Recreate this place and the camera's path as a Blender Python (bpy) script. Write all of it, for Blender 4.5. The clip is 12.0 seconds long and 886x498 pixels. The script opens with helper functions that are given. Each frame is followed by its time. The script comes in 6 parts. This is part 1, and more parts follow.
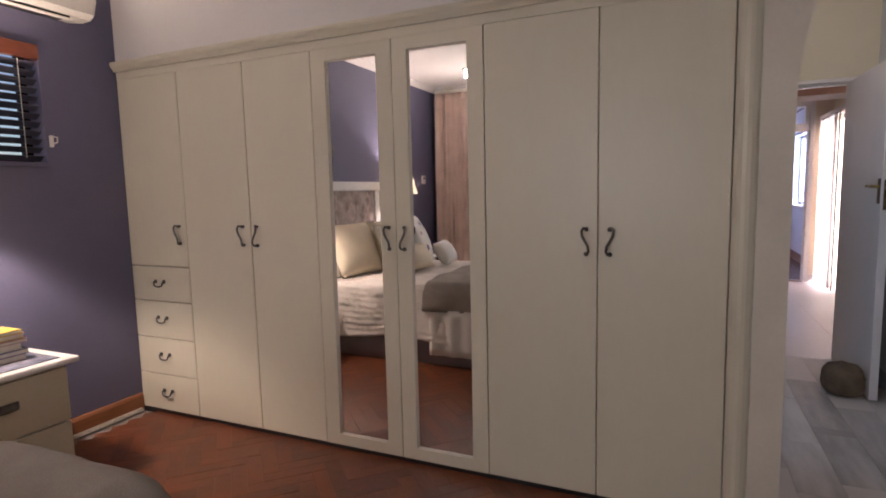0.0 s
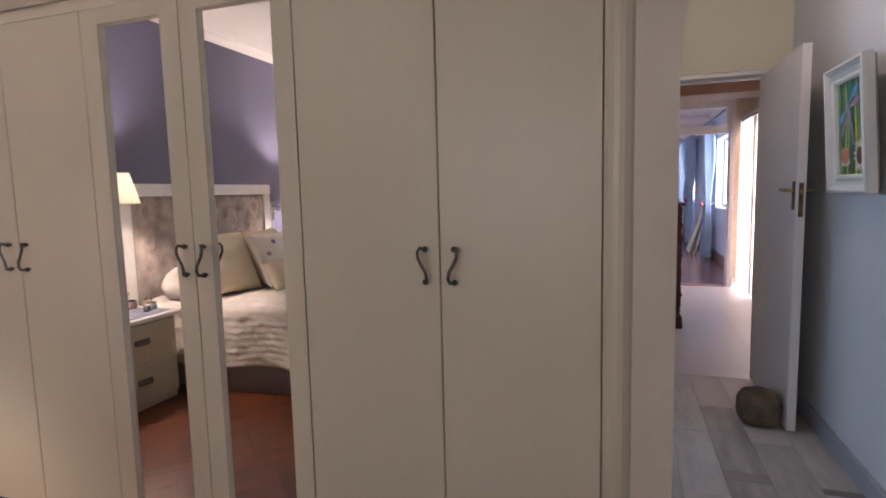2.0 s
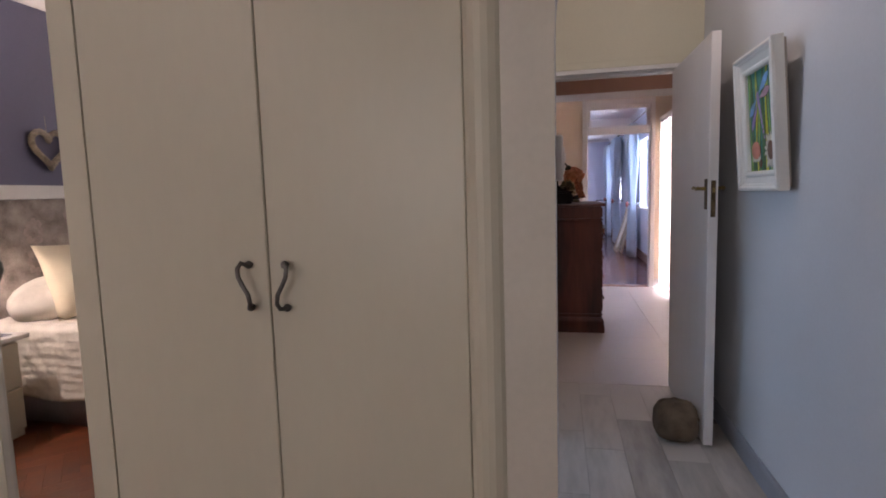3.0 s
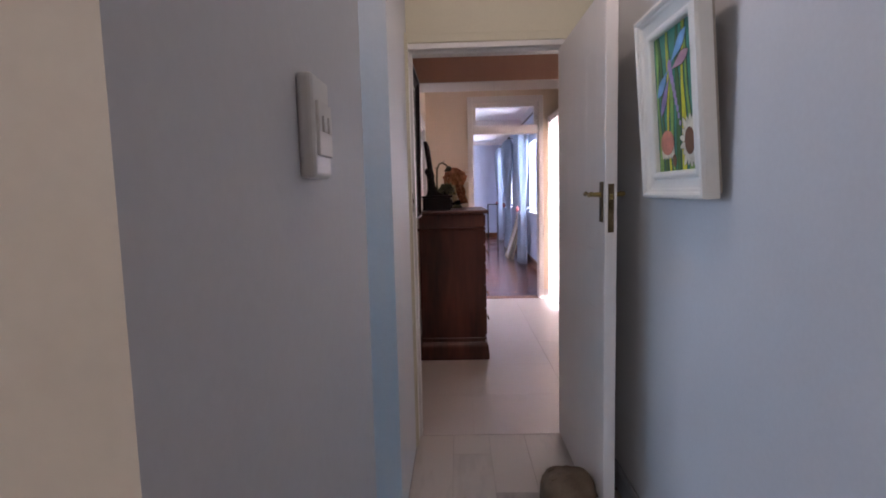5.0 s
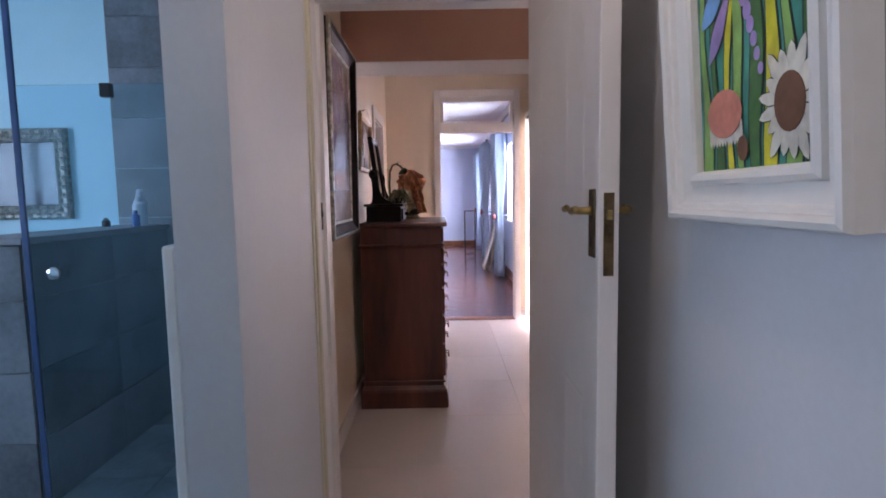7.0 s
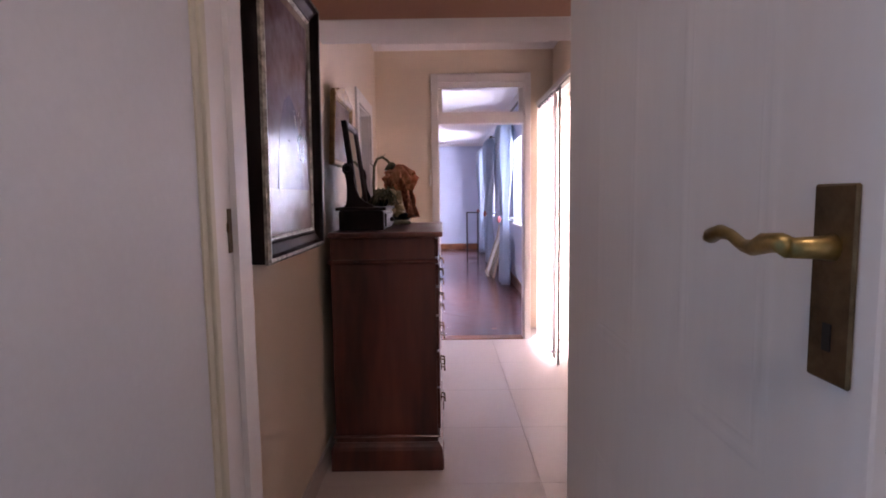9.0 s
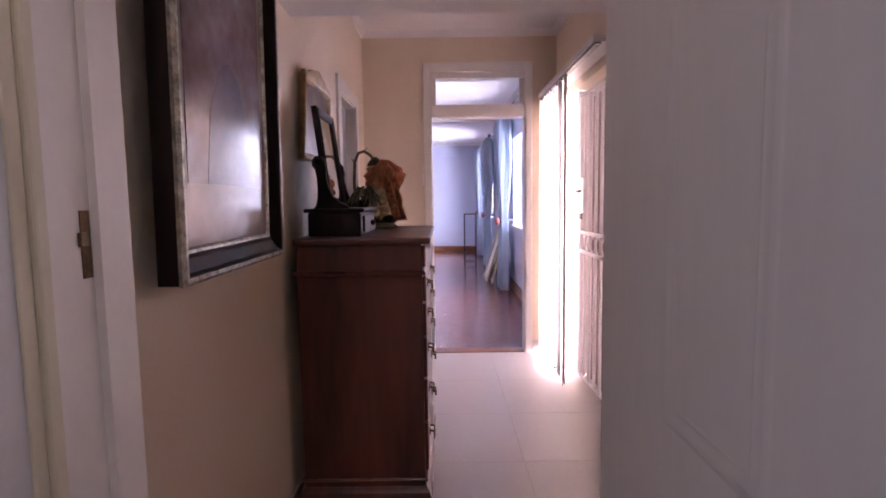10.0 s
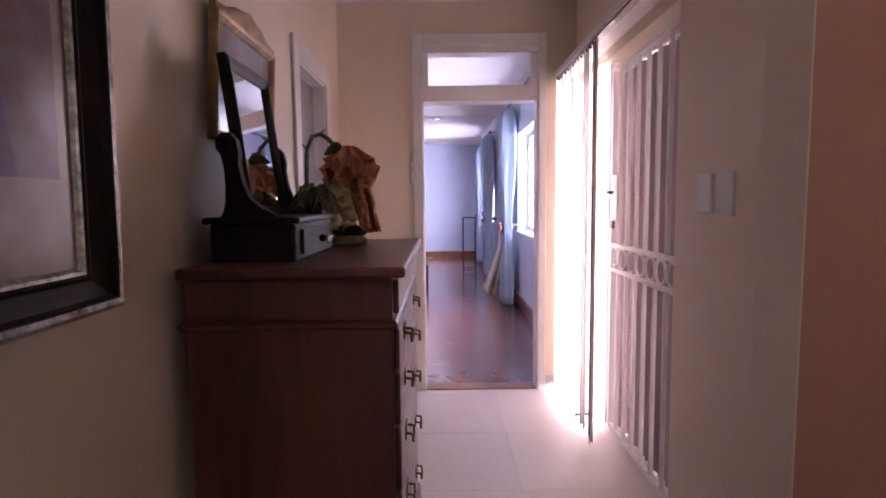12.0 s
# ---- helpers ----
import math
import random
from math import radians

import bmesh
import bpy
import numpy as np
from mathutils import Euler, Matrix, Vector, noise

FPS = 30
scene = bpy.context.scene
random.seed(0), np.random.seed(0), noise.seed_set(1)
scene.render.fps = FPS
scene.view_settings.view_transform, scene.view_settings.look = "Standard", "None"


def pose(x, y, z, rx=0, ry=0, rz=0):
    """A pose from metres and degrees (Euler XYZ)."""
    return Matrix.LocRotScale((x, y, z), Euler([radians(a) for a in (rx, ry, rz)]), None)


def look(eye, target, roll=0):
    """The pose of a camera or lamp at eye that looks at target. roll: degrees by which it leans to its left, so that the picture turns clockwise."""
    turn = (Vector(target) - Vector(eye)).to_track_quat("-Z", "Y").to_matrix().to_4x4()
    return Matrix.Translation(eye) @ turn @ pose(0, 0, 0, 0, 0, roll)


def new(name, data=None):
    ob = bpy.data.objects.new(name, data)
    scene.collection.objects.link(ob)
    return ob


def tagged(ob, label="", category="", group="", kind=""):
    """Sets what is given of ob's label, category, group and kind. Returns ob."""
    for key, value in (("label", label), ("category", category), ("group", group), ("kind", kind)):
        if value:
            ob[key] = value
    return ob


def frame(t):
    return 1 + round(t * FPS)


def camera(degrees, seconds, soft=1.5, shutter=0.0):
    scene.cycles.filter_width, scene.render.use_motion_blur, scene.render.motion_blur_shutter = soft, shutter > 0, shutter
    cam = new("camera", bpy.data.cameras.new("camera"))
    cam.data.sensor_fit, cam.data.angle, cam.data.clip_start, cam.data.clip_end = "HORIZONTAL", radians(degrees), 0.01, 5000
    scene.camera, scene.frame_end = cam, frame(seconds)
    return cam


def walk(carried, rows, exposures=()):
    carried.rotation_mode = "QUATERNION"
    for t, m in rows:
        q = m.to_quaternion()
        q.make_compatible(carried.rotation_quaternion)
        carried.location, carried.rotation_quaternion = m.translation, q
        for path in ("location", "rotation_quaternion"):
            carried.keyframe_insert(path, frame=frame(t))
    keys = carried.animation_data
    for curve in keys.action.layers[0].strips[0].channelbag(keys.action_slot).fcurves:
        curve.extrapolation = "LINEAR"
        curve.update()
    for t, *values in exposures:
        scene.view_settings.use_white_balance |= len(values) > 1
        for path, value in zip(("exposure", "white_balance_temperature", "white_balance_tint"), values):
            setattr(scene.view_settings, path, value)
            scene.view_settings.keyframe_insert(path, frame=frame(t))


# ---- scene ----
cam = camera(78.7, 12.0, soft=1.8)
PATH = [
    (0, (0.325, 0.543, 1.286), (-0.479, 2.362, 1.074), -1.3),
    (0.5, (0.379, 0.682, 1.271), (-0.41, 2.508, 1.064), -1.3),
    (1, (0.407, 0.867, 1.276), (-0.35, 2.707, 1.069), -1.2),
    (1.5, (0.454, 1.025, 1.281), (-0.249, 2.886, 1.074), -1.3),
    (2, (0.538, 1.226, 1.291), (-0.092, 3.113, 1.082), -1.4),
    (2.5, (0.637, 1.418, 1.29), (0.107, 3.336, 1.082), -1.6),
    (3, (0.675, 1.614, 1.275), (0.255, 3.559, 1.068), -1.7),
    (3.2, (0.699, 1.691, 1.275), (0.314, 3.644, 1.076), -1.9),
    (5, (0.84, 2.432, 1.277), (0.784, 4.421, 1.071), -1.4),
    (5.5, (0.891, 2.628, 1.277), (0.872, 4.618, 1.075), -1.3),
    (6, (0.926, 2.826, 1.282), (0.922, 4.816, 1.085), -1.2),
    (6.5, (0.969, 3.008, 1.268), (0.973, 4.999, 1.075), -1.1),
    (7, (1.037, 3.245, 1.291), (1.042, 5.236, 1.101), -1.0),
    (9, (1.077, 3.998, 1.297), (1.073, 5.989, 1.108), -0.8),
    (9.5, (1.107, 4.224, 1.297), (1.106, 6.215, 1.114), -0.8),
    (10, (1.118, 4.4, 1.289), (1.119, 6.391, 1.105), -0.8),
    (10.5, (1.096, 4.634, 1.289), (1.101, 6.626, 1.108), -0.7),
    (11, (1.097, 4.828, 1.29), (1.1, 6.82, 1.109), -0.7),
    (11.5, (1.119, 5.007, 1.277), (1.124, 6.999, 1.098), -0.6),
    (12, (1.154, 5.231, 1.293), (1.16, 7.224, 1.116), -0.6),
]
EXPOSURES = [(0.0, 0.02, 6100, 18), (3.0, 0.05, 6100, 18), (5.0, 0.25, 6100, 19), (5.5, 0.42, 6100, 19), (7.0, 0.42, 6050, 20), (9.0, 0.26, 6300, 30), (10.5, 0.24, 6300, 34), (12.0, 0.08, 6200, 34)]
walk(cam, [(t, look(eye, target, roll)) for t, eye, target, roll in PATH], EXPOSURES)

# ---------------------------------------------------------------- sky, sun and lamps
world = bpy.data.worlds.new("sky")
scene.world = world
world.use_nodes = True
_sky = world.node_tree.nodes.new("ShaderNodeTexSky")
_sky.sky_type, _sky.sun_disc = "NISHITA", False
_sky.sun_elevation, _sky.sun_rotation = radians(62), radians(12)
world.node_tree.links.new(_sky.outputs[0], world.node_tree.nodes["Background"].inputs[0])
world.node_tree.nodes["Background"].inputs[1].default_value = 0.12


def sun_lamp(strength, elevation, azimuth):
    data = bpy.data.lights.new("sun", "SUN")
    data.energy, data.angle, data.color = strength, radians(0.5), (1.0, 0.95, 0.87)
    ob = new("sun", data)
    e, a = radians(elevation), radians(azimuth)
    way = Vector((math.cos(e) * math.sin(a), math.cos(e) * math.cos(a), math.sin(e)))
    ob.matrix_world = look(way * 30, (0, 0, 0))


def window_light(name, centre, target, width, height, watts, colour):
    data = bpy.data.lights.new(name, "AREA")
    data.shape, data.size, data.size_y = "RECTANGLE", width, height
    data.energy, data.color = watts, colour
    ob = new(name, data)
    ob.matrix_world = look(centre, target)


def bulb(name, place, watts, colour, radius=0.03):
    data = bpy.data.lights.new(name, "POINT")
    data.energy, data.color, data.shadow_soft_size = watts, colour, radius
    new(name, data).location = place


sun_lamp(3.0, 62, 12)
window_light("gate_daylight", (2.42, 8.53, 1.0), (0, 8.3, 0.9), 0.5, 1.9, 210, (1.0, 0.91, 0.94))
window_light("study_daylight_a", (2.42, 11.0, 1.5), (0, 11.0, 1.0), 1.7, 1.2, 150, (0.80, 0.84, 1.0))
window_light("study_daylight_b", (2.42, 15.7, 1.5), (0, 15.7, 1.0), 1.4, 1.2, 150, (0.80, 0.84, 1.0))
window_light("bathroom_daylight", (-2.74, 4.9, 1.5), (0, 4.9, 1.3), 1.3, 1.0, 23, (0.66, 0.80, 1.0))
# fill lamp behind an unseen, added south window; brightens the wardrobe
window_light("bedroom_fill_light", (-0.35, -1.78, 1.45), (-0.35, 0, 1.2), 1.9, 1.5, 22, (1.0, 0.90, 0.78))
window_light("lobby_daylight", (2.75, 6.86, 1.75), (2.75, 5, 1.2), 0.7, 0.5, 15, (1.0, 0.85, 0.8))
bulb("bedside_bulb", (-2.42, 1.72, 1.36), 104, (1.0, 0.79, 0.62))
bulb("bedside_bulb", (-2.42, -0.30, 1.36), 100, (1.0, 0.79, 0.62))
bulb("downlight_bulb", (-1.86, -0.77, 2.55), 12, (1.0, 0.84, 0.68))
bulb("downlight_bulb", (0.98, 3.9, 2.56), 10.5, (1.0, 0.80, 0.64))
for _y in (14.1, 15.3, 16.6):
    bulb("downlight_bulb", (1.1, _y, 2.45), 1.2, (0.95, 0.93, 1.0))


# ---------------------------------------------------------------- materials
def material(name, colour, rough=0.6, metal=0.0, vary=0.06, scale=3.0, grain=60.0, bump=0.05, coat=0.0, stretch=(1, 1, 1), random=0.0, second=None):
    """Principled surface with cloudy variation, fine grain and a light relief."""
    m = bpy.data.materials.new(name)
    m.use_nodes = True
    n, l = m.node_tree.nodes, m.node_tree.links
    p = n["Principled BSDF"]
    tc = n.new("ShaderNodeTexCoord")
    mp = n.new("ShaderNodeMapping")
    mp.inputs["Scale"].default_value = stretch
    l.new(tc.outputs["Object"], mp.inputs[0])
    big, fine = n.new("ShaderNodeTexNoise"), n.new("ShaderNodeTexNoise")
    big.inputs["Scale"].default_value, big.inputs["Detail"].default_value = scale, 4
    fine.inputs["Scale"].default_value, fine.inputs["Detail"].default_value = grain, 3
    l.new(mp.outputs[0], big.inputs["Vector"]), l.new(mp.outputs[0], fine.inputs["Vector"])
    mix = n.new("ShaderNodeMath")
    mix.operation = "MULTIPLY_ADD"
    mix.inputs[1].default_value = 0.35
    l.new(fine.outputs[0], mix.inputs[0]), l.new(big.outputs[0], mix.inputs[2])
    last = mix.outputs[0]
    if random:
        info, add = n.new("ShaderNodeObjectInfo"), n.new("ShaderNodeMath")
        geo, pick = n.new("ShaderNodeNewGeometry"), n.new("ShaderNodeMath")
        pick.operation = "ADD"
        l.new(info.outputs["Random"], pick.inputs[0]), l.new(geo.outputs["Random Per Island"], pick.inputs[1])
        wrap = n.new("ShaderNodeMath")
        wrap.operation = "FRACT"
        l.new(pick.outputs[0], wrap.inputs[0])
        add.operation, add.inputs[1].default_value = "MULTIPLY_ADD", random
        l.new(wrap.outputs[0], add.inputs[0]), l.new(last, add.inputs[2])
        last = add.outputs[0]
        offset = n.new("ShaderNodeVectorMath")
        offset.operation = "ADD"
        spread = n.new("ShaderNodeCombineXYZ")
        l.new(wrap.outputs[0], spread.inputs[2])
        scaled = n.new("ShaderNodeVectorMath")
        scaled.operation, scaled.inputs[3].default_value = "SCALE", 40
        l.new(spread.outputs[0], scaled.inputs[0])
        l.new(tc.outputs["Object"], offset.inputs[0]), l.new(scaled.outputs[0], offset.inputs[1])
        l.new(offset.outputs[0], mp.inputs[0])
    ramp = n.new("ShaderNodeValToRGB")
    a = [max(0.0, c * (1 - vary * 2.2)) for c in colour]
    b = second or [min(1.0, c * (1 + vary * 1.6)) for c in colour]
    e = ramp.color_ramp.elements
    e[0].position, e[0].color = 0.45, (*a, 1)
    e[1].position, e[1].color = 0.95 + random * 0.7, (*b, 1)
    l.new(last, ramp.inputs[0])
    l.new(ramp.outputs[0], p.inputs["Base Color"])
    p.inputs["Metallic"].default_value = metal
    gloss = n.new("ShaderNodeMath")
    gloss.operation, gloss.inputs[1].default_value, gloss.inputs[2].default_value = "MULTIPLY_ADD", 0.2, rough - 0.1
    l.new(big.outputs[0], gloss.inputs[0]), l.new(gloss.outputs[0], p.inputs["Roughness"])
    p.inputs["Coat Weight"].default_value = coat
    p.inputs["Coat Roughness"].default_value = 0.15
    if bump:
        bp = n.new("ShaderNodeBump")
        bp.inputs["Strength"].default_value, bp.inputs["Distance"].default_value = bump, 0.01
        l.new(mix.outputs[0], bp.inputs["Height"]), l.new(bp.outputs[0], p.inputs["Normal"])
    return m


def glow(name, colour, strength):
    m = bpy.data.materials.new(name)
    m.use_nodes = True
    p = m.node_tree.nodes["Principled BSDF"]
    p.inputs["Base Color"].default_value = (*colour, 1)
    p.inputs["Emission Color"].default_value = (*colour, 1)
    p.inputs["Emission Strength"].default_value = strength
    return m


def glass(name, colour, rough=0.0):
    m = bpy.data.materials.new(name)
    m.use_nodes = True
    p = m.node_tree.nodes["Principled BSDF"]
    p.inputs["Base Color"].default_value = (*colour, 1)
    p.inputs["Transmission Weight"].default_value, p.inputs["Roughness"].default_value, p.inputs["IOR"].default_value = 1.0, rough, 1.45
    return m


def cloth(name, colour, through_share=0.5, vary=0.08, scale=4, grain=250, bump=0.15, second=None):
    """Fabric that lets part of the light through."""
    m = material(name, colour, 0.9, 0, vary, scale, grain, bump, second=second)
    n, l = m.node_tree.nodes, m.node_tree.links
    t, mx = n.new("ShaderNodeBsdfTranslucent"), n.new("ShaderNodeMixShader")
    t.inputs[0].default_value = (*colour, 1)
    mx.inputs[0].default_value = through_share
    l.new(n["Principled BSDF"].outputs[0], mx.inputs[1]), l.new(t.outputs[0], mx.inputs[2])
    l.new(mx.outputs[0], n["Material Output"].inputs[0])
    return m


M = {}
M["white_wall"] = material("white_wall", (0.70, 0.68, 0.66), 0.7, vary=0.03, scale=1.5, grain=90, bump=0.06)
M["hall_wall"] = material("hall_wall", (0.58, 0.59, 0.61), 0.55, vary=0.03, scale=1.5, grain=80, bump=0.06)
M["cream_wall"] = material("cream_wall", (0.75, 0.65, 0.52), 0.6, vary=0.03, scale=1.5, grain=80, bump=0.06)
M["pink_wall"] = material("pink_wall", (0.46, 0.26, 0.20), 0.6, vary=0.04, scale=1.5, grain=80, bump=0.06)
M["blue_wall"] = material("blue_wall", (0.130, 0.126, 0.205), 0.6, vary=0.05, scale=1.5, grain=80, bump=0.06)
M["study_wall"] = material("study_wall", (0.55, 0.60, 0.74), 0.6, vary=0.03, scale=1.5, grain=80, bump=0.06)
M["teal_wall"] = material("teal_wall", (0.50, 0.78, 0.87), 0.55, vary=0.03, scale=1.5, grain=80, bump=0.05)
M["ceiling"] = material("ceiling_white", (0.78, 0.76, 0.76), 0.8, vary=0.03, scale=2, grain=120, bump=0.05)
M["ward"] = material("wardrobe_paint", (0.63, 0.595, 0.48), 0.34, vary=0.018, scale=2, grain=50, bump=0.04, stretch=(1, 1, 0.3))
M["trim"] = material("trim_paint", (0.66, 0.62, 0.54), 0.45, vary=0.04, scale=3, grain=60, bump=0.05)
M["white_trim"] = material("white_trim", (0.74, 0.72, 0.70), 0.4, vary=0.03, scale=3, grain=60, bump=0.04)
M["door"] = material("door_paint", (0.78, 0.745, 0.73), 0.4, vary=0.03, scale=2, grain=50, bump=0.04, stretch=(1, 1, 0.15))
M["mirror"] = material("mirror_silver", (0.86, 0.87, 0.87), 0.1, 1.0, vary=0.0, bump=0.0)
M["mirror"].node_tree.nodes["Principled BSDF"].inputs["Roughness"].default_value = 0.015
for _k in list(M["mirror"].node_tree.links):
    if _k.to_socket.name == "Roughness":
        M["mirror"].node_tree.links.remove(_k)
# dark slats with the bluish sky light mixed into their colour
M["blind_slat"] = material("sky_tinted_blind_slat", (0.085, 0.085, 0.115), 0.3, vary=0.15, scale=8, grain=60, bump=0.04, stretch=(1, 0.1, 1))
M["iron"] = material("antique_pewter", (0.16, 0.15, 0.14), 0.42, 0.85, vary=0.2, scale=30, grain=200, bump=0.1)
M["brass"] = material("aged_brass", (0.40, 0.29, 0.11), 0.35, 0.95, vary=0.2, scale=25, grain=150, bump=0.1)
M["dark_brass"] = material("tarnished_brass", (0.16, 0.11, 0.06), 0.45, 0.9, vary=0.25, scale=25, grain=150, bump=0.1)
M["chrome"] = material("chrome", (0.75, 0.75, 0.76), 0.18, 1.0, vary=0.03, bump=0.0)
M["parquet"] = material("parquet", (0.075, 0.0175, 0.006), 0.40, vary=0.14, scale=5, grain=40, bump=0.04, coat=0.08, stretch=(1, 1, 1), random=0.3, second=(0.15, 0.040, 0.0125))
M["study_parquet"] = material("study_parquet", (0.155, 0.048, 0.031), 0.23, vary=0.15, scale=5, grain=40, bump=0.03, coat=0.35, random=0.3, second=(0.20, 0.075, 0.05))
M["skirt_wood"] = material("skirting_wood", (0.24, 0.095, 0.04), 0.4, vary=0.2, scale=4, grain=40, bump=0.06, coat=0.15, stretch=(1, 0.15, 1))
M["plank"] = material("washed_plank", (0.31, 0.265, 0.23), 0.5, vary=0.22, scale=4, grain=30, bump=0.1, stretch=(1, 0.18, 1), random=0.55, second=(0.55, 0.50, 0.45))
M["plank_dark"] = material("worn_plank", (0.18, 0.15, 0.13), 0.5, vary=0.2, scale=5, grain=30, bump=0.12, stretch=(0.3, 1, 1), random=0.3, second=(0.32, 0.28, 0.25))
M["pale_grout"] = material("pale_grout", (0.50, 0.46, 0.43), 0.85, vary=0.05, scale=8, grain=120, bump=0.05)
M["grout"] = material("grout", (0.30, 0.27, 0.25), 0.85, vary=0.1, scale=8, grain=120, bump=0.1)
M["cream_tile"] = material("cream_porcelain", (0.58, 0.53, 0.50), 0.40, vary=0.02, scale=2, grain=40, bump=0.0)
M["slate_tile"] = material("slate_tile", (0.14, 0.16, 0.18), 0.4, vary=0.2, scale=3, grain=40, bump=0.08, random=0.3, second=(0.23, 0.26, 0.29))
M["bath_tile"] = material("grey_floor_tile", (0.24, 0.29, 0.31), 0.35, vary=0.15, scale=4, grain=40, bump=0.06, random=0.3, second=(0.42, 0.48, 0.50))
M["mahogany"] = material("mahogany", (0.088, 0.020, 0.012), 0.40, vary=0.3, scale=4, grain=30, bump=0.05, coat=0.2, stretch=(1, 1, 0.15), second=(0.15, 0.036, 0.021))
M["ebony"] = material("dark_stained_wood", (0.008, 0.004, 0.005), 0.55, vary=0.3, scale=6, grain=50, bump=0.06, coat=0.0, stretch=(1, 1, 0.3), second=(0.017, 0.008, 0.008))
M["ebony"].node_tree.nodes["Principled BSDF"].inputs["Specular IOR Level"].default_value = 0.2
M["redwood"] = material("red_stained_wood", (0.20, 0.055, 0.028), 0.4, vary=0.2, scale=4, grain=40, bump=0.05, stretch=(1, 0.2, 1))
M["plastic"] = material("white_plastic", (0.74, 0.73, 0.70), 0.35, vary=0.02, bump=0.0)
M["ac_plastic"] = material("aircon_plastic", (0.72, 0.69, 0.62), 0.35, vary=0.03, bump=0.0)
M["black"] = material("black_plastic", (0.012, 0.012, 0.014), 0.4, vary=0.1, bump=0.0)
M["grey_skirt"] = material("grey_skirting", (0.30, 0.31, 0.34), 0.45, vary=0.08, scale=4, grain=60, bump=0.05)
M["night_cream"] = material("nightstand_cream", (0.60, 0.57, 0.44), 0.42, vary=0.04, scale=3, grain=50, bump=0.04)
M["burlap"] = material("burlap", (0.17, 0.115, 0.075), 0.95, vary=0.2, scale=14, grain=220, bump=0.6, second=(0.22, 0.155, 0.10))
M["spread"] = material("quilted_cotton", (0.70, 0.65, 0.60), 0.9, vary=0.08, scale=9, grain=220, bump=0.4)
M["pillow"] = material("cream_linen", (0.70, 0.62, 0.47), 0.9, vary=0.05, scale=5, grain=250, bump=0.25)
M["pillow_white"] = material("white_cotton", (0.72, 0.70, 0.66), 0.9, vary=0.05, scale=5, grain=250, bump=0.25)
M["petal_blue"] = material("printed_blue", (0.13, 0.14, 0.30), 0.9, vary=0.1, bump=0.0)
M["petal_mauve"] = material("printed_mauve", (0.38, 0.24, 0.30), 0.9, vary=0.1, bump=0.0)
M["throw"] = material("grey_wool", (0.30, 0.27, 0.24), 0.95, vary=0.1, scale=6, grain=200, bump=0.4)
M["valance"] = material("grey_valance", (0.27, 0.245, 0.275), 0.9, vary=0.08, scale=5, grain=200, bump=0.25)
M["medallion"] = material("woven_medallion", (0.47, 0.38, 0.35), 0.6, vary=0.12, scale=20, grain=120, bump=0.05)
M["hall_cream"] = material("hall_cream", (0.62, 0.59, 0.46), 0.6, vary=0.03, scale=1.5, grain=80, bump=0.06)
# nearly black silvering dims the mirrored window light
M["dim_mirror"] = material("darkened_mirror", (0.05, 0.06, 0.068), 0.08, 1.0, vary=0.15, scale=3, bump=0.0)
M["seal_blue"] = material("blue_seal", (0.045, 0.09, 0.21), 0.4, vary=0.05, bump=0.0)
M["damask"] = material("damask_fabric", (0.40, 0.33, 0.30), 0.7, vary=0.25, scale=9, grain=120, bump=0.1, second=(0.55, 0.48, 0.44))
M["mauve_curtain"] = material("mauve_curtain", (0.60, 0.46, 0.39), 0.85, vary=0.08, scale=5, grain=220, bump=0.2)
M["blue_curtain"] = cloth("blue_curtain", (0.50, 0.60, 0.72), 0.4)
M["blind"] = cloth("blind_fabric", (0.80, 0.74, 0.70), 0.6, vary=0.03)
M["blind_pink"] = material("pink_blind_fabric", (0.40, 0.33, 0.34), 0.9, vary=0.03, grain=250, bump=0.1)
M["shade"] = cloth("lamp_shade", (0.90, 0.86, 0.76), 0.8, vary=0.03)
M["wicker"] = material("bleached_wicker", (0.38, 0.32, 0.25), 0.85, vary=0.2, scale=30, grain=150, bump=0.3)
M["gate"] = material("gate_enamel", (0.80, 0.77, 0.76), 0.4, vary=0.04, scale=6, grain=80, bump=0.05)
M["frame_white"] = material("limed_frame", (0.76, 0.74, 0.69), 0.5, vary=0.025, scale=6, grain=60, bump=0.02)
M["frame_side"] = material("raw_wood_edge", (0.36, 0.31, 0.26), 0.7, vary=0.1, scale=8, grain=60, bump=0.1)
M["gilt"] = material("gilded_wood", (0.34, 0.22, 0.10), 0.4, 0.3, vary=0.25, scale=20, grain=90, bump=0.2)
M["silver_gilt"] = material("silver_gilt", (0.42, 0.42, 0.38), 0.35, 0.7, vary=0.3, scale=40, grain=120, bump=0.5)
M["candle"] = material("candle_wax", (0.75, 0.60, 0.34), 0.5, vary=0.04, bump=0.0)
M["paper_yellow"] = material("yellow_cover", (0.62, 0.42, 0.08), 0.5, vary=0.08, bump=0.0)
M["paper_pink"] = material("pink_cover", (0.50, 0.30, 0.30), 0.5, vary=0.08, bump=0.0)
M["paper"] = material("page_paper", (0.66, 0.62, 0.54), 0.8, vary=0.06, scale=20, bump=0.05)
M["slate_blue"] = material("blue_runner", (0.16, 0.17, 0.24), 0.8, vary=0.2, scale=18, grain=200, bump=0.2, second=(0.30, 0.30, 0.38))
M["bottle"] = material("white_bottle", (0.70, 0.74, 0.78), 0.3, vary=0.03, bump=0.0)
M["bottle_blue"] = material("blue_bottle", (0.06, 0.14, 0.42), 0.3, vary=0.05, bump=0.0)
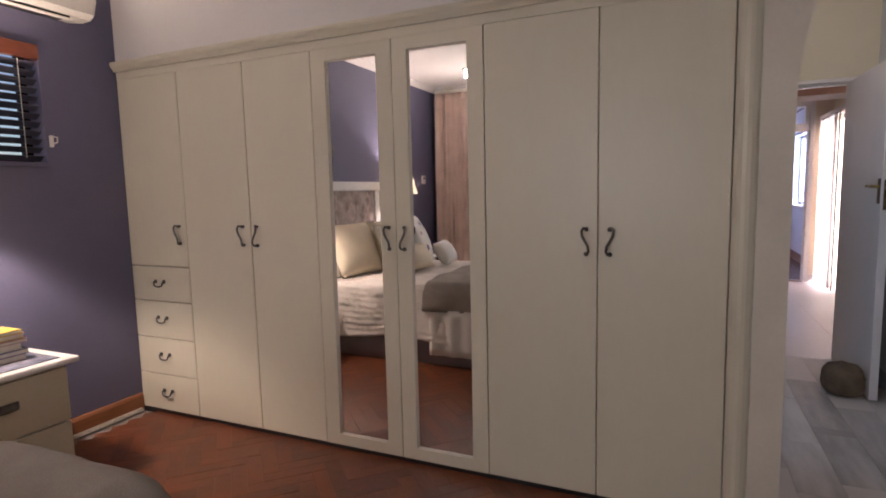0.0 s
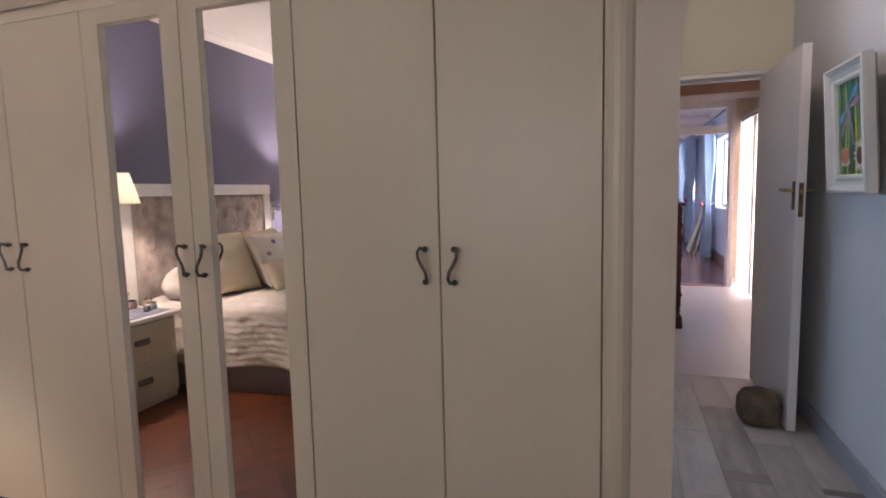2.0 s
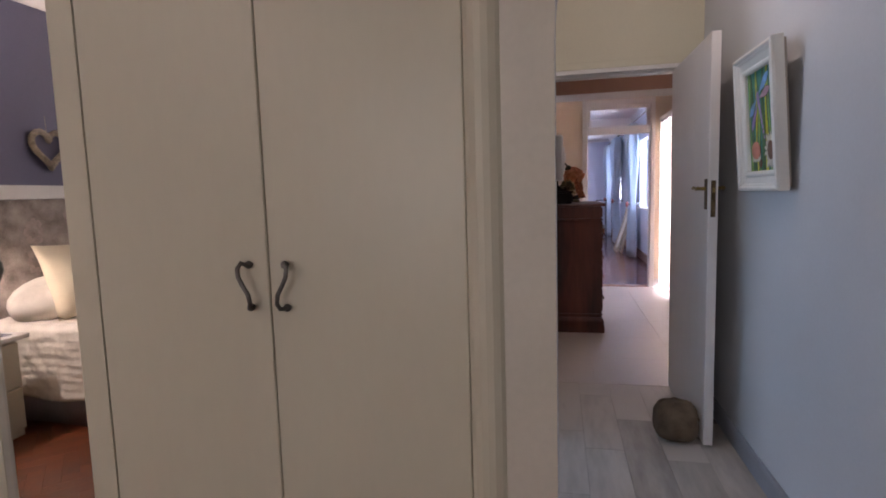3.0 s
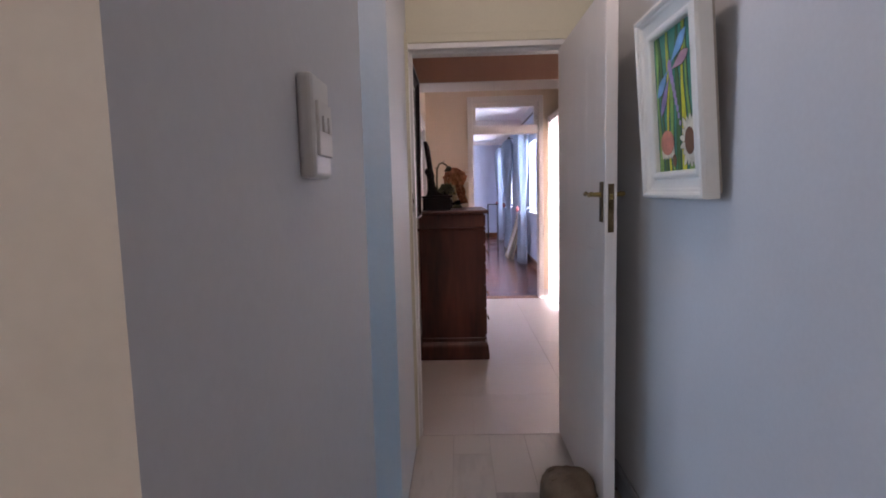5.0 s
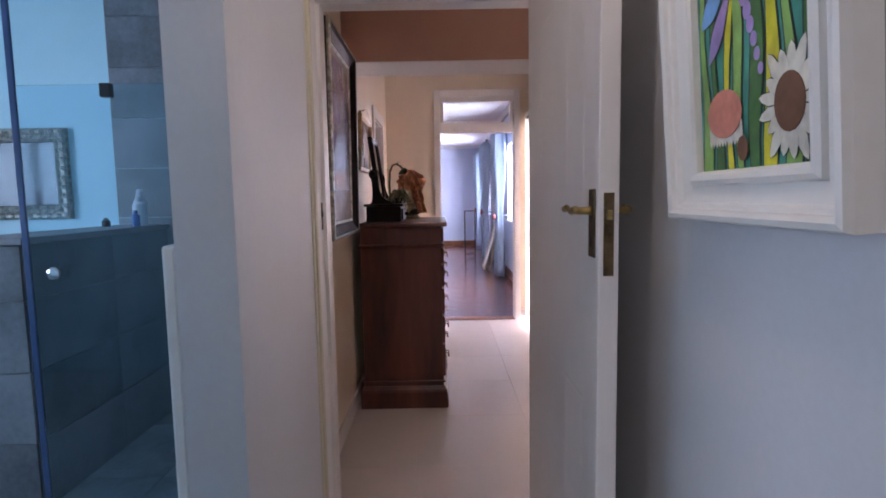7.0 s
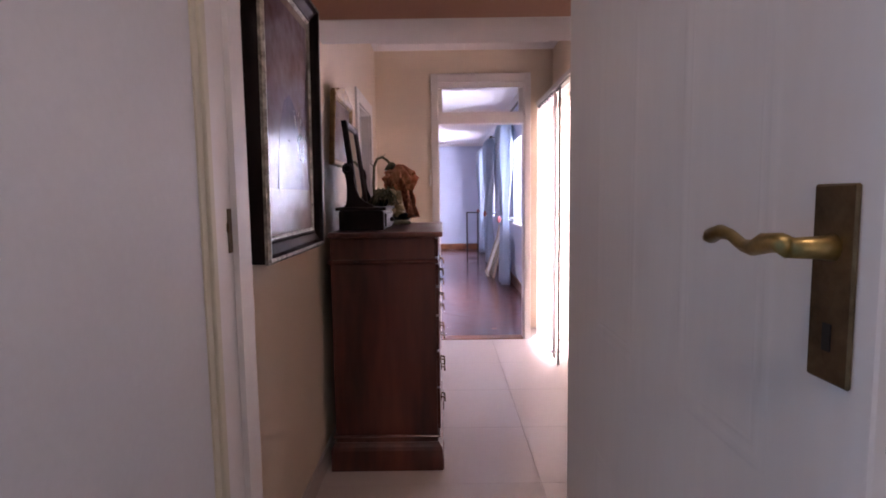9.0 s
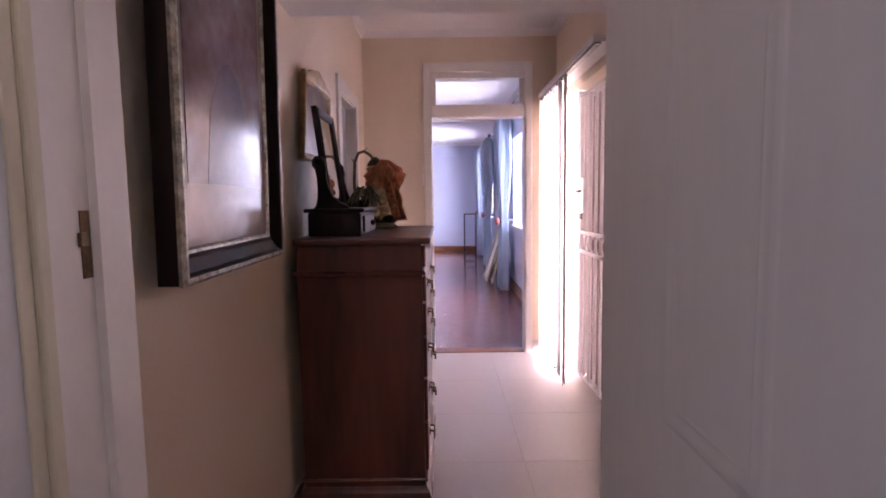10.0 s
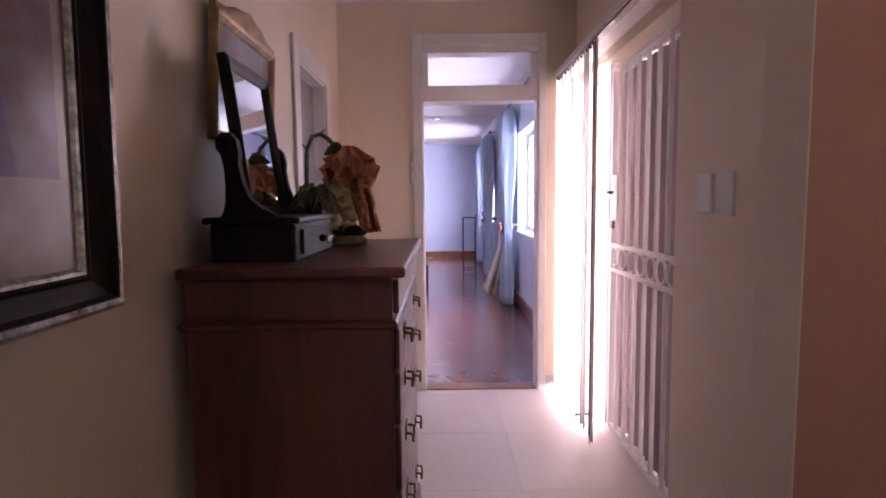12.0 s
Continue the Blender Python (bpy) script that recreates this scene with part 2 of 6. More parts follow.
M["orange_silk"] = cloth("orange_silk", (0.72, 0.24, 0.12), 0.3, vary=0.2, scale=25, second=(0.82, 0.46, 0.28))
M["copper_hair"] = material("copper_fibre", (0.58, 0.16, 0.08), 0.7, vary=0.3, scale=50, grain=200, bump=0.5, second=(0.72, 0.30, 0.16))
M["gold_cloth"] = material("gold_cloth", (0.56, 0.40, 0.20), 0.7, vary=0.25, scale=25, grain=120, bump=0.3, second=(0.74, 0.60, 0.38))
M["moss"] = material("moss_green", (0.10, 0.105, 0.055), 0.7, vary=0.3, scale=25, grain=90, bump=0.3, second=(0.20, 0.19, 0.10))
M["dark_leaf"] = material("dark_green_resin", (0.022, 0.024, 0.015), 0.5, vary=0.3, scale=25, grain=90, bump=0.3, second=(0.05, 0.05, 0.03))
M["glass"] = glass("clear_glass", (0.96, 0.98, 0.98))
M["shower_glass"] = glass("shower_glass", (0.72, 0.88, 0.96))
M["backdrop_glow"] = glow("glowing_backdrop", (1.0, 0.97, 0.96), 6.0)
M["bulb_glow"] = glow("bulb_glow", (1.0, 0.92, 0.8), 12.0)
M["cane"] = material("canvas_frame", (0.55, 0.48, 0.36), 0.7, vary=0.1, scale=10, bump=0.1)
M["knob_red"] = material("rose_knob", (0.42, 0.13, 0.13), 0.3, vary=0.1, bump=0.0)
M["outdoor"] = material("patio_paving", (0.42, 0.40, 0.37), 0.8, vary=0.1, scale=2, grain=30, bump=0.2)


# ---------------------------------------------------------------- building helpers
ORIGIN = {}


def thing(name, base, label, category, group="", kind=""):
    e = new(name)
    e.location = base
    ORIGIN[e.name] = Vector(base)
    return tagged(e, label, category, group, kind)


def part(name, bm, mat, parent=None, label="", smooth=False):
    """Links bm, made in world metres, as one mesh under parent."""
    me = bpy.data.meshes.new(name)
    base = ORIGIN[parent.name] if parent else Vector((0, 0, 0))
    bmesh.ops.recalc_face_normals(bm, faces=bm.faces)
    bmesh.ops.translate(bm, verts=bm.verts, vec=-base)
    for f in bm.faces:
        f.smooth = smooth
    bm.to_mesh(me)
    bm.free()
    me.materials.append(M[mat])
    ob = new(name, me)
    ORIGIN[ob.name] = base
    if parent:
        ob.parent = parent
    return tagged(ob, label) if label else ob


def setting(name, bm, mat, label, category):
    return tagged(part(name, bm, mat), label, category, kind="structure")


def box(bm, x0, x1, y0, y1, z0, z1, bevel=0.0, seg=2):
    m = Matrix.LocRotScale(((x0 + x1) / 2, (y0 + y1) / 2, (z0 + z1) / 2), None, (abs(x1 - x0), abs(y1 - y0), abs(z1 - z0)))
    made = bmesh.ops.create_cube(bm, size=1, matrix=m)
    if bevel:
        edges = list({e for v in made["verts"] for e in v.link_edges})
        bmesh.ops.bevel(bm, geom=edges, offset=bevel, segments=seg, profile=0.5, affect="EDGES")
    return bm


def boxed(*args, **kw):
    return box(bmesh.new(), *args, **kw)


def tube(bm, points, radius, sides=8, closed=False, taper=None):
    """A round bar along points; taper scales the radius along it."""
    pts = [Vector(p) for p in points]
    rings, last = [], None
    for i, p in enumerate(pts):
        a = pts[i - 1] if i or closed else p
        b = pts[(i + 1) % len(pts)] if i + 1 < len(pts) or closed else p
        d = (b - a).normalized()
        ref = last if last and abs(last.dot(d)) < 0.95 else (Vector((0, 0, 1)) if abs(d.z) < 0.9 else Vector((1, 0, 0)))
        u = d.cross(ref).normalized()
        w = u.cross(d).normalized()
        last = w
        r = radius * (taper[i] if taper else 1)
        rings.append([bm.verts.new(p + (u * math.cos(k * math.tau / sides) + w * math.sin(k * math.tau / sides)) * r) for k in range(sides)])
    n = len(rings)
    for i in range(n if closed else n - 1):
        A, B = rings[i], rings[(i + 1) % n]
        for k in range(sides):
            bm.faces.new((A[k], A[(k + 1) % sides], B[(k + 1) % sides], B[k]))
    if not closed:
        bm.faces.new(rings[0][::-1]), bm.faces.new(rings[-1])
    return bm


def lathe(bm, profile, centre, sides=20, cap=True):
    """Turns (radius, height) pairs round a vertical line."""
    c = Vector(centre)
    rings = [[bm.verts.new(c + Vector((r * math.cos(k * math.tau / sides), r * math.sin(k * math.tau / sides), z))) for k in range(sides)] for r, z in profile]
    for A, B in zip(rings, rings[1:]):
        for k in range(sides):
            bm.faces.new((A[k], A[(k + 1) % sides], B[(k + 1) % sides], B[k]))
    if cap:
        bm.faces.new(rings[0][::-1]), bm.faces.new(rings[-1])
    return bm


def sheet(bm, nu, nv, f):
    """A grid of points f(u, v), u and v from 0 to 1."""
    v = [[bm.verts.new(f(i / nu, j / nv)) for j in range(nv + 1)] for i in range(nu + 1)]
    for i in range(nu):
        for j in range(nv):
            bm.faces.new((v[i][j], v[i + 1][j], v[i + 1][j + 1], v[i][j + 1]))
    return bm


def thicken(bm, d):
    bmesh.ops.recalc_face_normals(bm, faces=bm.faces)
    bmesh.ops.solidify(bm, geom=bm.faces[:], thickness=d)
    return bm


def prism(bm, outline, place, depth):
    """Extrudes a flat outline: place(u, v, d) gives the point."""
    a = [bm.verts.new(place(u, v, 0)) for u, v in outline]
    b = [bm.verts.new(place(u, v, depth)) for u, v in outline]
    bm.faces.new(a), bm.faces.new(b[::-1])
    for i in range(len(a)):
        j = (i + 1) % len(a)
        bm.faces.new((a[i], a[j], b[j], b[i]))
    return bm


def moulding(bm, path, section, closed=False):
    """Sweeps a section (out, up) along a level path of (x, y, z), out to the path's left."""
    pts = [Vector(p) for p in path]
    n, rings = len(pts), []
    for i, p in enumerate(pts):
        a = pts[i - 1] if i or closed else None
        b = pts[(i + 1) % n] if i + 1 < n or closed else None
        d1 = (p - a).normalized() if a is not None else (b - p).normalized()
        d2 = (b - p).normalized() if b is not None else d1
        n1, n2 = Vector((-d1.y, d1.x, 0)), Vector((-d2.y, d2.x, 0))
        m = (n1 + n2).normalized()
        m /= max(0.3, m.dot(n1))
        rings.append([bm.verts.new(p + m * o + Vector((0, 0, u))) for o, u in section])
    for i in range(n if closed else n - 1):
        A, B = rings[i], rings[(i + 1) % n]
        for k in range(len(section)):
            j = (k + 1) % len(section)
            bm.faces.new((A[k], A[j], B[j], B[k]))
    if not closed:
        bm.faces.new(rings[0]), bm.faces.new(rings[-1][::-1])
    return bm


def ball(bm, centre, rx, ry, rz, sub=2):
    bmesh.ops.create_icosphere(bm, subdivisions=sub, radius=1, matrix=Matrix.LocRotScale(centre, None, (rx, ry, rz)))
    return bm


# ---------------------------------------------------------------- the shell
WARD = 2.725


def wall(name, mat, label, *boxes):
    bm = bmesh.new()
    for b in boxes:
        box(bm, *b)
    return setting(name, bm, mat, label, "wall")


def wall_x(name, mat, label, x0, x1, y0, y1, top, holes):
    """A wall along y with openings (y0, y1, z0, z1)."""
    bm, y = bmesh.new(), y0
    for a, b, lo, hi in sorted(holes):
        box(bm, x0, x1, y, a, 0, top)
        if lo > 0:
            box(bm, x0, x1, a, b, 0, lo)
        if hi < top:
            box(bm, x0, x1, a, b, hi, top)
        y = b
    box(bm, x0, x1, y, y1, 0, top)
    return setting(name, bm, mat, label, "wall")


def wall_y(name, mat, label, y0, y1, x0, x1, top, holes):
    bm, x = bmesh.new(), x0
    for a, b, lo, hi in sorted(holes):
        box(bm, x, a, y0, y1, 0, top)
        if lo > 0:
            box(bm, a, b, y0, y1, 0, lo)
        if hi < top:
            box(bm, a, b, y0, y1, hi, top)
        x = b
    box(bm, x, x1, y0, y1, 0, top)
    return setting(name, bm, mat, label, "wall")


# bedroom
wall_x("wall_west", "blue_wall", "dark slate-blue painted bedroom wall", -2.88, -2.68, -1.65, 3.3, 2.7, [(1.88, 2.31, 1.48, 2.07), (-0.875, -0.445, 1.48, 2.07)])
wall_y("wall_south", "blue_wall", "dark slate-blue bedroom wall with an opening for the added window", -1.85, -1.65, -2.88, 1.70, 2.7, [(-1.35, 0.65, 0.7, 2.2)])
wall_x("wall_east", "hall_wall", "pale painted wall of bedroom and hall", 1.515, 1.70, -1.65, 5.14, 2.7, [])
wall("wall_bulkhead", "white_wall", "white wall above the built-in wardrobe", (-2.68, 0.565, 2.73, 2.85, 1.99, 2.7))


def arch_wall():
    x0, x1, y0, y1, spring, rise = 0.669, 1.515, 2.70, 2.84, 1.55, 0.72
    cx, r = (x0 + x1) / 2, (x1 - x0) / 2
    line = [(0.565, 0.0), (x0, 0.0)]
    line += [(cx - r * math.cos(a * math.pi / 28), spring + rise * math.sin(a * math.pi / 28)) for a in range(29)]
    line += [(x1, 2.7), (0.565, 2.7)]
    bm = bmesh.new()
    f = bm.faces.new([bm.verts.new((x, y0, z)) for x, z in line])
    out = bmesh.ops.extrude_face_region(bm, geom=[f])
    bmesh.ops.translate(bm, verts=[v for v in out["geom"] if isinstance(v, bmesh.types.BMVert)], vec=(0, y1 - y0, 0))
    bmesh.ops.triangulate(bm, faces=[f for f in bm.faces if len(f.verts) > 4])
    ob = setting("wall_arch", bm, "trim", "cream painted wall with an arched opening", "wall")
    ob.data.materials.append(M["hall_wall"])
    for face in ob.data.polygons:
        face.material_index = 1 if face.normal.y > -0.5 else 0


arch_wall()
# hall
wall("wall_hall_west", "hall_wall", "pale painted hall wall with a light switch", (0.47, 0.669, 2.84, 3.44, 0, 2.7))
wall("wall_hall_pier", "hall_wall", "pale painted wall between bathroom and hall door", (0.479, 0.608, 4.37, 5.14, 0, 2.7))
wall("wall_over_bathroom", "hall_wall", "painted wall over the bathroom opening", (0.45, 0.60, 3.44, 4.37, 2.25, 2.7))
wall_y("wall_hall_end", "hall_cream", "cream wall round the hall door", 5.14, 5.235, 0.37, 3.3, 2.7, [(0.588, 1.432, 0, 2.0)])
# lobby and passage
wall_x("wall_passage_west", "cream_wall", "warm cream passage wall", 0.37, 0.49, 5.235, 8.85, 2.7, [(7.80, 8.42, 0, 1.975)])
wall_y("wall_lobby_north", "pink_wall", "terracotta-pink lobby wall with a small window", 6.56, 6.76, 2.0545, 3.3, 2.7, [(2.38, 3.05, 1.525, 2.05)])
wall("wall_lobby_east", "pink_wall", "terracotta-pink lobby wall", (3.3, 3.42, 5.22, 6.76, 0, 2.7))
wall("wall_beam", "pink_wall", "terracotta-pink downstand beam across the passage", (0.49, 2.05, 6.40, 6.75, 2.065, 2.7))
setting("trim_beam_soffit", boxed(0.491, 2.049, 6.402, 6.749, 2.060, 2.0645), "ceiling", "white painted underside of the beam", "trim")
wall_x("wall_passage_east", "cream_wall", "warm cream passage wall with a gated doorway", 2.05, 2.30, 6.76, 8.85, 2.7, [(7.30, 8.80, 0, 2.03)])
wall_y("wall_passage_end", "cream_wall", "warm cream wall round the study door", 8.85, 8.97, -2.7, 2.30, 2.7, [(1.00, 1.83, 0, 2.36)])
wall("wall_passage_return", "cream_wall", "warm cream end of the passage wall", (2.05, 2.054, 6.5605, 6.7595, 0, 2.7))
# study
wall_x("wall_study_east", "study_wall", "pale blue study wall with two windows", 2.11, 2.36, 8.97, 17.7, 2.7, [(10.1, 11.95, 0.92, 2.1), (14.95, 16.5, 0.92, 2.1)])
wall("wall_study_north", "study_wall", "pale blue study end wall", (-2.7, 2.36, 17.6, 17.8, 0, 2.7))
wall("wall_study_west", "study_wall", "pale blue study wall", (-2.85, -2.7, 8.85, 17.8, 0, 2.7))
wall("wall_study_beam", "ceiling", "white ceiling beam across the study", (-2.7, 2.11, 12.9, 13.15, 2.475, 2.62))
# bathroom
wall_y("wall_bath_north", "teal_wall", "pale turquoise bathroom wall", 6.60, 6.72, -2.6, 0.37, 2.7, [])
wall_x("wall_bath_west", "teal_wall", "pale turquoise bathroom wall with a window", -2.80, -2.6, 3.42, 6.72, 2.7, [(4.2, 5.6, 1.0, 2.0)])
wall_y("wall_bath_south", "teal_wall", "pale turquoise bathroom wall", 3.30, 3.42, -2.7, 0.47, 2.7, [])
wall("wall_bath_east", "teal_wall", "pale turquoise bathroom wall", (0.36, 0.428, 4.95, 6.60, 0, 2.7))

setting("ceiling", boxed(-2.9, 3.45, -1.9, 17.9, 2.62, 2.75), "ceiling", "flat white painted ceiling", "ceiling")
setting("ground", boxed(-400, 400, -400, 400, -0.30, -0.14), "outdoor", "paved ground outside the house", "ground")
setting("floor_bedroom", boxed(-2.9, 1.7, -1.9, 2.80, -0.12, -0.014), "grout", "dark bed under the parquet", "floor")
setting("floor_hall", boxed(0.36, 1.7, 2.80, 5.18, -0.12, -0.014), "grout", "grey bed under the floor planks", "floor")
setting("floor_passage", boxed(0.36, 3.4, 5.18, 8.86, -0.12, -0.003), "pale_grout", "cream tiled passage floor", "floor")
setting("floor_study", boxed(-2.85, 2.36, 8.86, 17.8, -0.12, -0.014), "grout", "dark bed under the study parquet", "floor")
setting("floor_bathroom", boxed(-2.7, 0.36, 3.3, 6.7, -0.12, -0.008), "grout", "grey tiled bathroom floor", "floor")

# ---------------------------------------------------------------- built-in wardrobe
def s_handle(parent, x, flip, z=1.125):
    """A small curled pull; flip is -1 or 1."""
    y = WARD - 0.004
    line = [(0, 0.012, 0), (0, -0.016, 0), (-0.008, -0.026, 0.006), (-0.015, -0.03, -0.006), (-0.013, -0.032, -0.025),
            (-0.003, -0.032, -0.045), (0.009, -0.032, -0.065), (0.012, -0.031, -0.085), (0.007, -0.027, -0.097), (0, -0.016, -0.098), (0, 0.012, -0.098)]
    bm = tube(bmesh.new(), [(x + flip * a, y + b, z + c) for a, b, c in line], 0.0052, 8)
    for dz in (0, -0.098):
        ball(bm, (x, y - 0.008, z + dz), 0.0095, 0.009, 0.0095, 2)
    return part("handle", bm, "iron", parent, "antique pewter scroll handle", True)


def bail_pull(parent, x, z):
    y = WARD - 0.004
    bm = tube(bmesh.new(), [(x - 0.034, y, z + 0.010), (x - 0.036, y - 0.016, z + 0.008), (x - 0.030, y - 0.02, z - 0.012), (x - 0.012, y - 0.021, z - 0.018),
                            (x + 0.012, y - 0.021, z - 0.018), (x + 0.030, y - 0.02, z - 0.012), (x + 0.036, y - 0.016, z + 0.008), (x + 0.034, y, z + 0.010)], 0.0045, 8)
    for d in (-0.034, 0.034):
        ball(bm, (x + d, y - 0.005, z + 0.010), 0.012, 0.007, 0.012, 2)
    return part("handle", bm, "iron", parent, "antique pewter bail pull", True)


def cupboard(label, x0, x1):
    t = thing("wardrobe_unit", ((x0 + x1) / 2, 3.0, 0), label, "wardrobe", "built-in wardrobe units")
    bm = bmesh.new()
    box(bm, x0 + 0.002, x0 + 0.02, WARD + 0.024, 3.28, 0.0, 1.985)
    box(bm, x1 - 0.02, x1 - 0.002, WARD + 0.024, 3.28, 0.0, 1.985)
    box(bm, x0 + 0.02, x1 - 0.02, 3.26, 3.28, 0.0, 1.985)
    box(bm, x0 + 0.02, x1 - 0.02, WARD + 0.024, 3.26, 1.967, 1.985)
    box(bm, x0 + 0.02, x1 - 0.02, WARD + 0.024, 3.26, 0.0, 0.016)
    part("body", bm, "ward", t)
    return t


def flat_door(t, x0, x1, z0, z1):
    return part("door", boxed(x0 + 0.0018, x1 - 0.0018, WARD, WARD + 0.022, z0, z1, bevel=0.0025, seg=1), "ward", t)


def mirror_door(t, x0, x1, g0, g1):
    z0, z1, gz0, gz1 = 0.02, 1.965, 0.075, 1.91
    bm = bmesh.new()
    box(bm, x0 + 0.002, g0, WARD, WARD + 0.026, z0, z1)
    box(bm, g1, x1 - 0.002, WARD, WARD + 0.026, z0, z1)
    box(bm, g0, g1, WARD, WARD + 0.026, z0, gz0)
    box(bm, g0, g1, WARD, WARD + 0.026, gz1, z1)
    d = part("door", bm, "ward", t, "painted door framing a tall mirror")
    bm = bmesh.new()
    # a sloped bead holds the glass
    a = [(g0, gz0), (g1, gz0), (g1, gz1), (g0, gz1)]
    w = 0.008
    b = [(g0 + w, gz0 + w), (g1 - w, gz0 + w), (g1 - w, gz1 - w), (g0 + w, gz1 - w)]
    va = [bm.verts.new((x, WARD + 0.003, z)) for x, z in a]
    vb = [bm.verts.new((x, WARD + 0.018, z)) for x, z in b]
    for i in range(4):
        j = (i + 1) % 4
        bm.faces.new((va[i], va[j], vb[j], vb[i]))
    part("bead", bm, "trim", d)
    part("mirror", boxed(g0 + 0.001, g1 - 0.001, WARD + 0.015, WARD + 0.019, gz0 + 0.001, gz1 - 0.001), "mirror", d, "tall clear mirror glass")


u = cupboard("cream wardrobe unit with a door above four drawers", -2.678, -2.205)
flat_door(u, -2.678, -2.205, 0.892, 1.965)
s_handle(u, -2.250, 1)
for _a, _b in ((0.686, 0.888), (0.464, 0.682), (0.242, 0.460), (0.02, 0.238)):
    d = part("drawer", boxed(-2.676, -2.207, WARD, WARD + 0.022, _a, _b, bevel=0.004, seg=2), "ward", u)
    bail_pull(d, -2.44, (_a + _b) / 2 + 0.005)
u = cupboard("cream two-door wardrobe unit with plain doors", -2.205, -1.312)
flat_door(u, -2.205, -1.738, 0.02, 1.965), flat_door(u, -1.738, -1.312, 0.02, 1.965)
s_handle(u, -1.785, 1), s_handle(u, -1.690, -1)
u = cupboard("cream wardrobe unit with two mirrored doors", -1.312, -0.438)
mirror_door(u, -1.312, -0.872, -1.23, -0.952), mirror_door(u, -0.872, -0.438, -0.796, -0.512)
s_handle(u, -0.905, 1), s_handle(u, -0.826, -1)
u = cupboard("cream two-door wardrobe unit beside the arch", -0.438, 0.488)
flat_door(u, -0.438, 0.027, 0.02, 1.965), flat_door(u, 0.027, 0.488, 0.02, 1.965)
s_handle(u, -0.016, 1), s_handle(u, 0.074, -1)
setting("wardrobe_rail", moulding(bmesh.new(), [(-2.679, WARD, 2.008), (0.49, WARD, 2.008)][::-1],
        [(0, 0), (0.012, 0), (0.018, 0.012), (0.030, 0.026), (0.034, 0.040), (0.030, 0.052), (0, 0.056)]), "ward", "cream moulded rail along the wardrobe top", "trim")


def post_trim():
    bm, pts = bmesh.new(), [(0.490, 0.02), (0.490, -0.012), (0.500, -0.022), (0.514, -0.030), (0.528, -0.032), (0.542, -0.030), (0.556, -0.022), (0.566, -0.012), (0.566, 0.02)]
    prism(bm, pts, lambda a, b, d: Vector((a, WARD + b, d)), 2.62)
    setting("wardrobe_post", bm, "ward", "cream rounded post beside the wardrobe", "trim")


post_trim()

# black strip draws the shadow line below the wardrobe doors
setting("shadow_strip_wardrobe", boxed(-2.679, 0.488, WARD + 0.004, WARD + 0.02, -0.013, 0.0195), "black", "black strip painted in for the shadow line under the wardrobe", "plinth")
setting("head_wardrobe", boxed(-2.679, 0.488, WARD + 0.002, WARD + 0.0235, 1.9665, 2.0075), "ward", "cream board over the wardrobe doors", "trim")

# ---------------------------------------------------------------- bedroom
COVE = [(0, 0), (0.012, 0), (0.02, 0.012), (0.05, 0.04), (0.06, 0.055), (0.06, 0.06), (0, 0.06)]
setting("cornice_bedroom", moulding(bmesh.new(), [(-2.68, 2.73, 2.56), (-2.68, -1.65, 2.56), (1.515, -1.65, 2.56), (1.515, 2.70, 2.56), (-2.68, 2.70, 2.56)], COVE), "ceiling", "white coved plaster cornice", "cornice")
SKIRT = [(0, 0), (0.018, 0), (0.018, 0.085), (0.012, 0.10), (0, 0.104)]
setting("baseboard_bedroom", moulding(bmesh.new(), [(-2.68, 2.72, 0), (-2.68, -1.65, 0), (1.515, -1.65, 0), (1.515, 2.69, 0)], SKIRT), "skirt_wood", "varnished red-brown wooden skirting board", "baseboard")
setting("quadrant_bedroom", moulding(bmesh.new(), [(-2.662, 2.70, 0), (-2.662, -1.63, 0)], [(0, 0), (0.018, 0), (0.016, 0.008), (0.008, 0.016), (0, 0.018)]), "frame_side", "pale quarter-round strip along the skirting", "trim")


